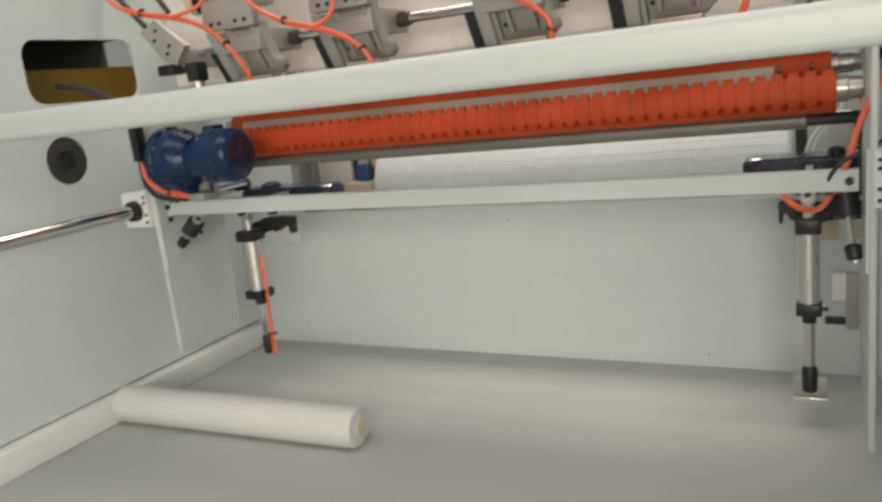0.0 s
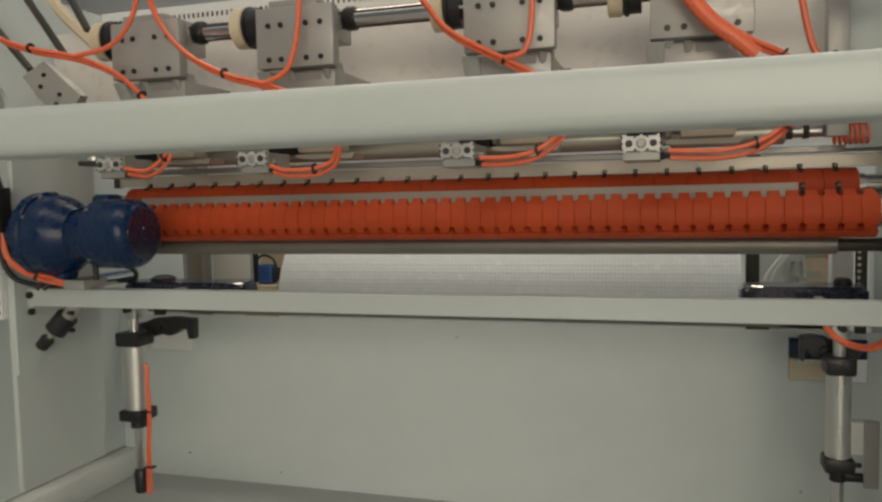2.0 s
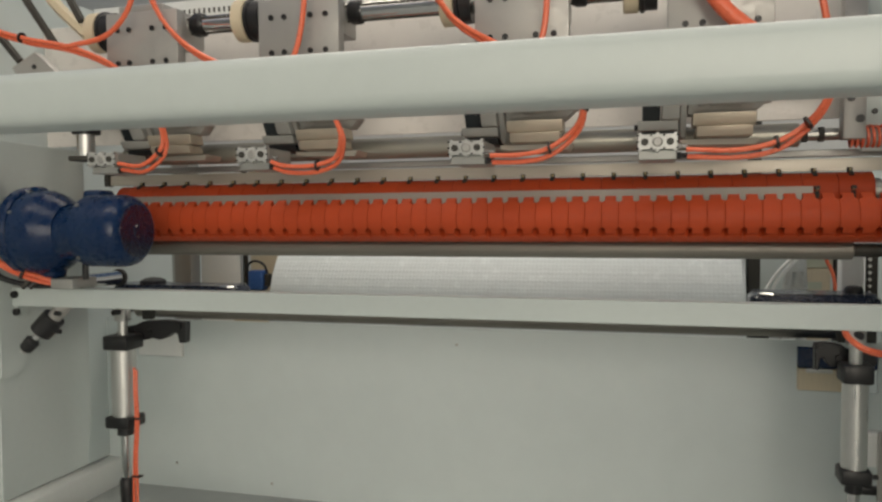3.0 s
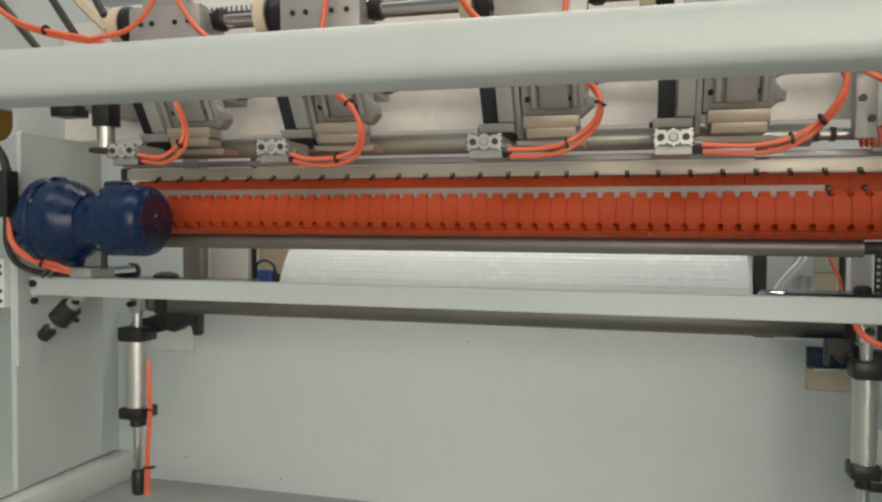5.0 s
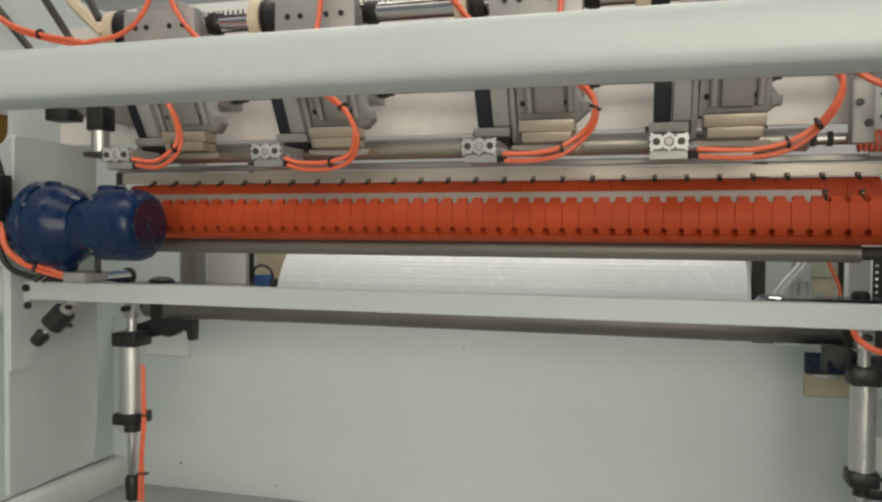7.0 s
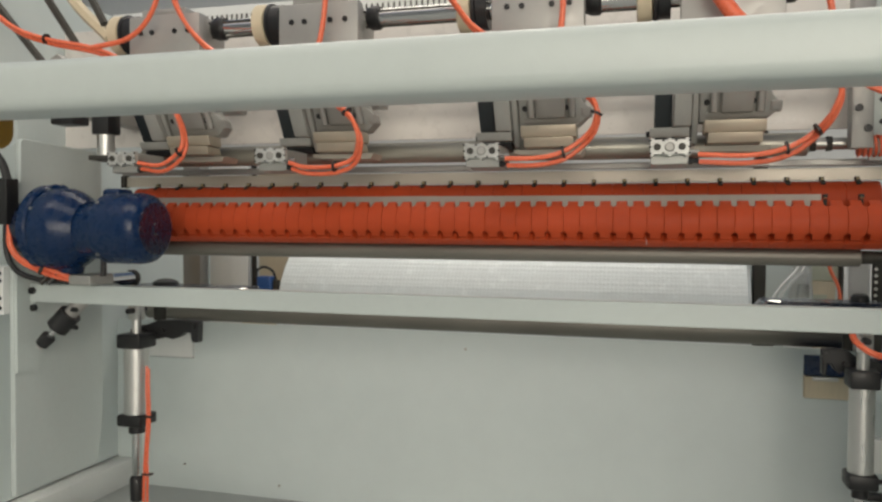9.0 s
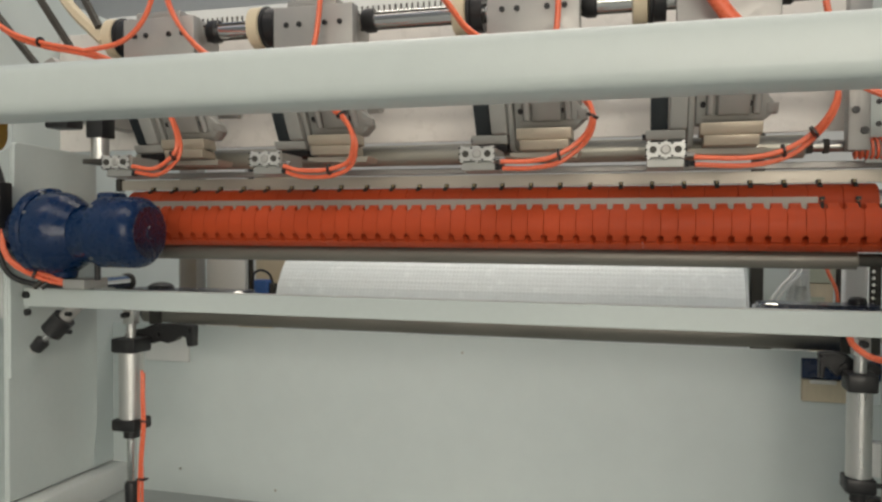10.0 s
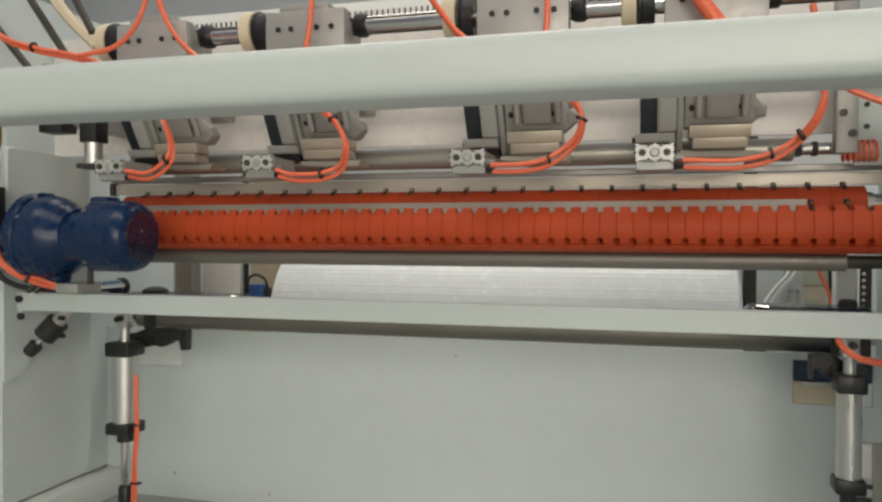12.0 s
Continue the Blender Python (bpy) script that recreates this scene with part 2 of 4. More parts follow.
# ---------------------------------------------------------------- hall round the machine
single("floor", box(B(), (-6, -7, FZ - 0.1), (8, 7, FZ)), FLOOR, "smooth grey painted hall floor under the machine", "floor", "", "structure")
single("wall_north", box(B(), (-6, 6.8, FZ), (8, 7.0, 5.2)), HALL, "plain pale wall added to close the hall", "wall", "", "structure")
# Unseen wall behind the camera, kept pale to bounce light back.
single("wall_south_bounce", box(B(), (-6, -7.0, FZ), (8, -6.8, 5.2)), HALL, "plain pale wall added to close the hall", "wall", "", "structure")
single("wall_west", box(B(), (-6.2, -7, FZ), (-6, 7, 5.2)), HALL, "plain pale wall added to close the hall", "wall", "", "structure")
single("wall_east", box(B(), (8, -7, FZ), (8.2, 7, 5.2)), HALL, "plain pale wall added to close the hall", "wall", "", "structure")

# ---------------------------------------------------------------- fixed machine frame
w = thing("wall_left", (XL, 0, FZ), "light grey side wall of the machine with a rounded opening", "machine wall", "", "structure")
part("wall_sheet", holed(B(), -1.05, 0.40, 0.62, 1.62,
     [round_rect(-0.395, 1.218, -0.03, 1.385, 0.045), [(-0.325 + 0.065 * cos(2 * pi * k / 24), 1.065 + 0.065 * sin(2 * pi * k / 24)) for k in range(24)]],
     "x", XL - 0.012, XL), PANEL, w)
part("ledge", box(B(), (XL - 0.012, -1.05, FZ), (XL + 0.05, 0.62, 0.396), 0.004), WHITE, w, "white painted foot rail")
w = thing("wall_right", (XR, 0, FZ), "light grey side wall of the machine", "machine wall", "", "structure")
part("wall_sheet", box(B(), (XR, -1.05, FZ), (XR + 0.012, 0.62, 1.62)), PANEL, w)
b = thing("bearing_boss", (XL - 0.02, -0.325, 1.065), "dark round bearing boss set in the grey side wall", "bearing")
part("hub", lathe(B(), (XL - 0.05, -0.325, 1.065), (1, 0, 0), [(0, 0.064), (0.042, 0.064), (0.046, 0.058), (0.046, 0.03), (0.03, 0.03)], 32), DARK, b)
single("yellow_box", box(B(), (XL - 0.40, -0.50, FZ), (XL - 0.18, 0.80, 1.325), 0.01), YELLOW, "ochre yellow painted machine housing behind the opening", "machine housing")

# Two sheets added to darken the inside of the rounded wall opening.
single("opening_shade_lid", plate(B(), [(-0.60, 1.44), (0.30, 1.44), (0.30, 1.46), (-0.60, 1.46)], "x", XL - 0.50, XL - 0.012), DARK, "dark steel sheet added over the yellow housing to darken the opening", "hood", "", "structure")
single("opening_shade_back", box(B(), (XL - 0.52, -0.60, FZ), (XL - 0.50, 0.30, 1.46), 0.002), DARK, "dark steel plate added behind the yellow housing to darken the opening", "machine panel", "", "structure")

p = holed(B(), -0.62, FZ, 1.73, 0.786, [[(-0.196, 0.684), (-0.055, 0.684), (-0.055, 0.764), (-0.196, 0.764)], [(1.462, 0.676), (1.62, 0.676), (1.62, 0.772), (1.462, 0.772)]], "y", 0.312, 0.318)
single("wall_back", p, PANEL, "pale grey sheet back panel with two square openings", "machine panel", "", "structure")
t = thing("front_crossbeam", (0.75, -0.92, 1.139), "light grey rounded steel tube crossbeam across the machine front", "crossbeam")
part("tube", box(B(), (XL, -0.949, 1.139), (XR, -0.888, 1.182), 0.010, 4), PAINT, t)
part("flange", box(B(), (XL, -0.965, 1.11), (XL + 0.008, -0.872, 1.21), 0.002), PAINT, t)
part("flange", box(B(), (XR - 0.008, -0.965, 1.11), (XR, -0.872, 1.21), 0.002), PAINT, t)
for x in (-0.165, 1.652):
    g = thing("guide_pipe", (x, -0.3, 0.908), "polished steel guide pipe running along the side wall", "pipe", "guide pipes")
    part("pipe", rod(B(), (x, -1.05, 0.908), (x, 0.20, 0.908), 0.018, 32), CHROME, g)
    part("end_flange", rod(B(), (x, 0.195, 0.908), (x, 0.205, 0.908), 0.022, 24), DARK, g)
    part("end_flange", rod(B(), (x, -1.07, 0.908), (x, -1.05, 0.908), 0.034, 24), DARK, g)
single("end_panel", box(B(), (1.64, 0.36, FZ), (2.3, 0.372, 1.35), 0.002), PANEL, "plain grey sheet end panel behind the side plate", "machine panel", "", "structure")

# ---------------------------------------------------------------- sliding carriage: side plates, bearings, bar
for x0, x1, sgn in ((-0.118, -0.106, 1), (1.60, 1.612, -1)):
    s = thing("side_plate", (x0, -0.03 + U, 0.48), "pale grey side plate of the sliding carriage", "machine plate", "carriage side plates")
    if sgn > 0:
        out = [(-0.147 + U, 0.487), (0.093 + U, 0.487), (0.110 + U, 0.60), (0.110 + U, 1.195), (0.104 + U, 1.208), (0.090 + U, 1.214), (-0.120 + U, 1.220), (-0.128 + U, 1.214), (-0.130 + U, 1.13), (-0.147 + U, 1.13)]
        part("sheet", plate(B(), out, "x", x0, x1, 0.002), PAINT, s)
    else:
        part("sheet", box(B(), (x0, -0.147 + U, 0.40), (x1, 0.16 + U, 1.214), 0.002), PAINT, s)
    xc = -0.165 if sgn > 0 else 1.652
    part("bearing_block", holed(B(), xc - 0.046, 0.862, xc + 0.046, 0.958,
         [[(xc + 0.021 * cos(2 * pi * k / 20), 0.908 + 0.021 * sin(2 * pi * k / 20)) for k in range(20)]], "y", -0.16 + U, -0.10 + U), WHITE, s, "white bearing block")
    ring = B()
    for k in range(28):
        a, c = 2 * pi * k / 28, 2 * pi * (k + 1) / 28
        q = [ring.verts.new((xc + r * cos(g), y, 0.908 + r * sin(g))) for g in (a, c) for r, y in ((0.0195, -0.162 + U), (0.0195, -0.178 + U), (0.027, -0.178 + U), (0.029, -0.162 + U))]
        for i in range(3):
            ring.faces.new((q[i], q[i + 1], q[i + 5], q[i + 4]))
    bmesh.ops.remove_doubles(ring, verts=ring.verts[:], dist=1e-5)
    part("bearing_seal", ring, BLACK, s, "black bearing seal ring")
    bolts(s, [(xc + sgn * 0.038, -0.16 + U, z) for z in (0.875, 0.895, 0.93, 0.945)], (0, -1, 0), 0.004, 0.004)

t = thing("cross_bar", (0.75, -0.10 + U, 0.884), "light grey square steel bar between the side plates", "bar")
part("bar", box(B(), (-0.106, -0.112 + U, 0.884), (1.585, -0.082 + U, 0.922), 0.0015, 1), PAINT, t)
part("end_tab", box(B(), (-0.106, -0.108 + U, 0.862), (-0.092, -0.082 + U, 0.884), 0.001, 1), PAINT, t)
bolts(t, [(-0.092, -0.112 + U, 0.908), (-0.092, -0.108 + U, 0.872), (1.57, -0.112 + U, 0.903)], (0, -1, 0), 0.0075, 0.006)


def lock_handle(x, sgn):
    """A small clamping cylinder on a triangular gusset, its knob hanging down."""
    y = -0.105 + U
    s = thing("clamp_unit", (x, y, 0.84), "black clamping unit with a knurled knob on a grey gusset", "clamp", "clamping units")
    g = B()
    plate(g, [(-0.145 + U, 0.96), (0.02 + U, 0.96), (0.02 + U, 0.90), (-0.10 + U, 0.742), (-0.145 + U, 0.742)], "x", -0.106 if sgn > 0 else 1.594, -0.100 if sgn > 0 else 1.60)
    part("gusset", g, PAINT, s, "light grey gusset plate")
    a, k = (Vector((x + 0.043, y + 0.008, 0.853)), Vector((x - 0.001, y - 0.002, 0.806))) if sgn > 0 else (Vector((x, y + 0.03, 0.86)), Vector((x + 0.012, y, 0.772)))
    d = (k - a).normalized()
    part("body", rod(B(), a + d * 0.03, a - d * 0.012, 0.023, 14), BLACK, s)
    part("collar", rod(B(), a - d * 0.012, a - d * 0.05, 0.014, 14), MACHINED, s)
    part("stem", rod(B(), a + d * 0.03, k, 0.0065, 14), CHROME, s, "chromed stem")
    part("knob", lathe(B(), k - d * 0.014, d, [(0, 0.011), (0.004, 0.015), (0.026, 0.0135), (0.03, 0.009)], 18), BLACK, s)
    part("tip", rod(B(), k + d * 0.016, k + d * 0.021, 0.008, 14), ALU, s)
    for dz in (-0.018, 0.018):
        part("screw", rod(B(), a + Vector((0.022 * sgn, -0.01, dz)), a + Vector((0.034 * sgn, -0.012, dz)), 0.005, 8), BLACK, s)


lock_handle(-0.065, 1)
lock_handle(1.565, -1)

# blue geared motor on the side plate
m = thing("gear_motor", (-0.06, -0.118 + U, 1.04), "glossy blue geared motor with a terminal box", "motor")
MY, MZ = -0.118 + U, 1.037
part("mount", rod(B(), (-0.105, MY, MZ), (-0.046, MY, MZ), 0.052, 32), NAVY, m, "dark mounting spigot")
part("flange", lathe(B(), (-0.047, MY, MZ), (1, 0, 0), [(0, 0.084), (0.003, 0.087), (0.018, 0.087), (0.022, 0.083)], 56), BLUE, m)
part("gearbox", lathe(B(), (-0.026, MY, MZ - 0.003), (1, 0, 0), [(0, 0.080), (0.003, 0.083), (0.036, 0.083), (0.050, 0.078), (0.068, 0.066), (0.082, 0.056)], 48), BLUE, m)
part("gearbox_boss", lathe(B(), (0.0, MY + 0.004, MZ - 0.094), (0, 0, 1), [(0, 0.022), (0.004, 0.027), (0.05, 0.034)], 20), BLUE, m)
part("motor_body", lathe(B(), (0.022, MY, MZ - 0.006), (1, 0, 0), [(0, 0.050), (0.002, 0.0545), (0.074, 0.0550), (0.084, 0.060)], 48), BLUE, m)
part("fan_cover", lathe(B(), (0.103, MY, MZ), (1, 0, 0), [(0, 0.0655), (0.002, 0.0690), (0.074, 0.0695), (0.088, 0.0665), (0.098, 0.0585), (0.1025, 0.051)], 56), BLUE, m)
part("fan_grille", lathe(B(), (0.2050, MY, MZ), (1, 0, 0), [(0, 0.051), (0.0012, 0.050), (0.0012, 0.012), (0.003, 0.01)], 40), NAVY, m, "dark navy fan grille")
part("lifting_lug", lathe(B(), (-0.02, MY - 0.01, MZ + 0.070), (0, 1, 0), [(0, 0.018), (0.02, 0.018)], 20), BLUE, m)
part("terminal_box", box(B(), (0.070, MY + 0.012, MZ + 0.030), (0.112, MY + 0.060, MZ + 0.080), 0.008, 3), BLUE, m)
part("foot_bracket", box(B(), (0.018, MY - 0.02, 0.924), (0.070, MY + 0.05, 0.944), 0.003), GREYSTEEL, m, "grey steel foot bracket")
part("foot_screw", rod(B(), (0.085, MY, 0.942), (0.085, MY, 0.980), 0.006, 12), BLACK, m)
for dx in (0.0, 0.018):
    part("brace", hose(B(), [(-0.012 + dx, MY - 0.01, 0.965), (-0.024 + dx, MY - 0.02, 0.945), (-0.040 + dx, MY - 0.03, 0.926)], 0.0055, 8, 3), BLACK if dx else DARK, m, "short dark brace")
for k in range(8):
    g = 2 * pi * k / 8 + 0.3
    part("flange_bolt", rod(B(), (-0.026, MY + 0.0785 * cos(g), MZ + 0.0785 * sin(g)), (-0.018, MY + 0.0785 * cos(g), MZ + 0.0785 * sin(g)), 0.0045, 8), STEEL, m)
for k in range(4):
    g = 2 * pi * k / 4 + pi / 4
    part("cover_screw", rod(B(), (0.112, MY + 0.067 * cos(g), MZ + 0.067 * sin(g)), (0.112, MY + 0.0715 * cos(g), MZ + 0.0715 * sin(g)), 0.004, 8), STEEL, m)
single("power_cable", hose(B(), [(XL + 0.002, -0.22 + U, 1.262), (-0.21, -0.205 + U, 1.245), (-0.15, -0.185 + U, 1.215), (-0.115, -0.168 + U, 1.17), (-0.102, -0.164 + U, 1.132)], 0.0085), RUBBER, "black rubber power cable curving from the side wall", "cable")
single("terminal_block", box(B(), (-0.114, -0.179 + U, 1.043), (-0.090, -0.1475 + U, 1.135), 0.003), BLACK, "black terminal block on the front edge of the side plate", "terminal block")
single("power_cable", hose(B(), [(-0.106, -0.165 + U, 1.044), (-0.107, -0.163 + U, 0.99), (-0.092, -0.155 + U, 0.952), (-0.055, -0.140 + U, 0.934), (0.0, -0.115 + U, 0.928), (0.06, -0.10 + U, 0.927)], 0.0055), RUBBER, "black rubber power cable looped under the motor", "cable")
for dz in (0.0, 0.009):
    single("air_tube", hose(B(), [(-0.098, -0.166 + U, 1.044), (-0.094 + dz * 0.5, -0.168 + U, 1.0), (-0.072 + dz * 0.4, -0.162 + U, 0.970 + dz * 0.3), (-0.033, -0.150 + U, 0.949 + dz), (0.0, -0.140 + U, 0.938 + dz), (0.042, -0.122 + U, 0.929)], 0.0046),
           ORANGE, "orange air tube curving under the blue motor", "air tube", "orange air tubes")
single("cable_tie", rod(B(), (-0.036, -0.151 + U, 0.955), (-0.032, -0.149 + U, 0.953), 0.0115, 12), BLACK, "small black cable tie round an orange air tube", "cable tie", "cable ties")

# ---------------------------------------------------------------- red rolls
RX0, RX1 = 0.006, 1.552
LY, LZ, LR = 0.090 + U, 1.0545, 0.0455
NSEG = 51
pitch = (RX1 - RX0) / NSEG
r = thing("segment_roll", (0.75, LY, LZ - LR), "red rubber roll made of many castellated segments", "roll")
part("core", rod(B(), (RX0, LY, LZ), (RX1, LY, LZ), LR - 0.0165, 36), REDDARK, r)
part("shaft", rod(B(), (-0.10, LY, LZ), (1.60, LY, LZ), 0.017, 24), MACHINED, r, "bright steel shaft")
part("end_collar", lathe(B(), (RX1, LY, LZ), (1, 0, 0), [(0, 0.026), (0.02, 0.026), (0.022, 0.022), (0.045, 0.022)], 24), STEEL, r)


def segment_mesh(a0, a1, cut0, cut1):
    """One curved rubber shoe on the core from angle a0 to a1 (degrees); its corners are notched over the lengths cut0 and cut1."""
    bm = B()
    hw, rin, arc = pitch * 0.493, LR - 0.0175, radians(a1 - a0) * LR
    ds = sorted({0.0, 0.0012, cut0, cut0 + 0.003, arc - cut1 - 0.003, arc - cut1, arc - 0.0012, arc, *[arc * k / 14 for k in range(15) if cut0 + 0.005 < arc * k / 14 < arc - cut1 - 0.005]})
    rows = []
    for d in ds:
        g = radians(a0) + d / LR
        w = hw - 0.0052 * max(min(1.0, (cut0 + 0.003 - d) / 0.003), min(1.0, (d - arc + cut1 + 0.003) / 0.003), 0.0) - 0.0010 * (min(d, arc - d) < 0.0005)
        top = LR - 0.0007 * (min(d, arc - d) < 0.0005)
        prof = [(-w, rin), (-w, top - 0.0008), (-w + 0.0008, top), (w - 0.0008, top), (w, top - 0.0008), (w, rin)]
        rows.append([bm.verts.new((x, rr * cos(g), rr * sin(g))) for x, rr in prof])
    for p, q in zip(rows, rows[1:]):
        for i in range(len(p) - 1):
            bm.faces.new((p[i], p[i + 1], q[i + 1], q[i]))
    bm.faces.new(rows[0])
    bm.faces.new(list(reversed(rows[-1])))
    bmesh.ops.recalc_face_normals(bm, faces=bm.faces[:])
    return mesh_of(bm, "segment", RED, 28)


base = origin_of(r)
for a0, a1, cut0, cut1 in ((115, 220, 0.016, 0.011), (224, 395, 0.002, 0.014)):
    me = segment_mesh(a0, a1, cut0, cut1)
    for k in range(NSEG):
        ob = new("segment", me)
        ob.parent = r
        ob.location = Vector((RX0 + (k + 0.5) * pitch, LY, LZ)) - base


def lug_mesh(name, ang, rad, wide, proud, tall, material):
    """A small block on a roll's skin at the angle ang, seen along the roll."""
    c, s2 = cos(radians(ang)), sin(radians(ang))
    tm = Matrix(((1, 0, 0, 0), (0, c, -s2, rad * c), (0, s2, c, rad * s2), (0, 0, 0, 1)))
    bm = bmesh.new()
    bmesh.ops.create_cube(bm, size=1.0, matrix=tm @ Matrix.Diagonal((wide, proud, tall, 1)))
    return mesh_of(bm, name, material)


UY, UZ, UR = 0.100, 1.1005, 0.036
r = thing("pin_roll", (0.75, UY, UZ - UR), "red rubber roll with rows of small steel pins", "roll")
part("shaft", rod(B(), (-0.10, UY, UZ), (1.60, UY, UZ), 0.017, 24), MACHINED, r, "bright steel shaft")
part("end_collar", lathe(B(), (1.545, UY, UZ), (1, 0, 0), [(0, 0.024), (0.012, 0.024), (0.014, 0.020), (0.04, 0.020)], 24), STEEL, r)
NU, up_pitch, base = 26, 0.0606, origin_of(r)
wdt, nn = up_pitch * 0.997, 32
PX0 = 1.544 - NU * up_pitch
sl = B()
prof = [(-wdt / 2, UR - 0.0022), (-wdt / 2 + 0.001, UR - 0.0003), (wdt / 2 - 0.001, UR - 0.0003), (wdt / 2, UR - 0.0022)]
rings = [[sl.verts.new((x, rad * cos(2 * pi * k / nn), rad * sin(2 * pi * k / nn))) for k in range(nn)] for x, rad in prof]
for p, q in zip(rings, rings[1:]):
    for k in range(nn):
        sl.faces.new((p[k], q[k], q[(k + 1) % nn], p[(k + 1) % nn]))
sleeve_me = mesh_of(sl, "sleeve", RED)
part("core", rod(B(), (PX0 - 0.03, UY, UZ), (1.542, UY, UZ), UR - 0.002, 32), REDDARK, r)
pins = []
for ang in (101, 173, 245, 317, 29):
    c, s2 = cos(radians(ang)), sin(radians(ang))
    pins.append(("pin", mesh_of(rod(B(), (0, (UR - 0.003) * c, (UR - 0.003) * s2), (0, (UR + 0.0075) * c, (UR + 0.0075) * s2), 0.0026, 8), "pin", BRASS)))
    pins.append(("pin_clip", lug_mesh("pin_clip", ang - 2, UR + 0.003, 0.0082, 0.010, 0.006, DARK)))
    pins.append(("pin_slot", lug_mesh("pin_slot", ang + 17, UR + 0.0010, 0.0078, 0.0030, 0.014, DARK)))
for k in range(NU):
    for nm, me, off in (("sleeve", sleeve_me, up_pitch / 2), *[(nm, me, up_pitch - 0.037) for nm, me in pins]):
        ob = new(nm, me)
        ob.parent = r
        ob.location = Vector((PX0 + k * up_pitch + off, UY, UZ)) - base

# pale metal doctor strip standing between the two red rolls
t = thing("doctor_strip", (0.72, 0.048, 1.06), "pale flat metal strip standing between the red rolls", "strip")
part("blade", box(B(), (0.0, 0.0465, 1.066), (1.437, 0.0495, 1.1095), 0.0006, 1), STRIP, t)

# ---------------------------------------------------------------- plain rollers and strips
def roller(name, x0, x1, y, z, rad, material, label, journal=0.011, journal_mat=None):
    s = thing(name, ((x0 + x1) / 2, y, z - rad), label, "roller", "steel rollers")
    part("barrel", lathe(B(), (x0, y, z), (1, 0, 0), [(0, rad - 0.004), (0.003, rad), (x1 - x0 - 0.003, rad), (x1 - x0, rad - 0.004)], 48), material, s)
    part("journal", rod(B(), (x0 - 0.09, y, z), (x0, y, z), journal, 20), journal_mat or STEEL, s)
    part("journal", rod(B(), (x1, y, z), (x1 + 0.09, y, z), journal, 20), journal_mat or STEEL, s)
    return s


roller("guide_roller", 0.0, 1.500, 0.030, 0.9945, 0.0172, ROLLER, "smooth grey steel guide roller under the red rolls", 0.012, DARK)
roller("lower_roller", -0.26, 1.56, 0.40, 0.808, 0.030, ROLLER, "dark grey steel roller above the back panel")
s = roller("pressure_roller", -0.02, 1.415, 0.06, 1.203, 0.022, PRESS, "bright ground steel roller behind the slitters")
part("nut", lathe(B(), (1.415, 0.06, 1.203), (1, 0, 0), [(0, 0.015), (0.012, 0.015), (0.013, 0.011), (0.03, 0.011), (0.031, 0.015), (0.04, 0.015)], 6), DARK, s)
t = thing("guide_strip", (0.75, 0.10, 1.136), "flat bright steel guide strip above the red rolls", "strip")
part("strip", box(B(), (-0.108, 0.098, 1.138), (1.66, 0.106, 1.162), 0.001, 1), SATIN, t)
part("upper_strip", box(B(), (-0.108, 0.090, 1.165), (1.66, 0.110, 1.178), 0.0015, 1), MACHINED, t)
part("end_stop", box(B(), (-0.112, 0.09, 1.136), (-0.100, 0.11, 1.165), 0.001, 1), DARK, t)

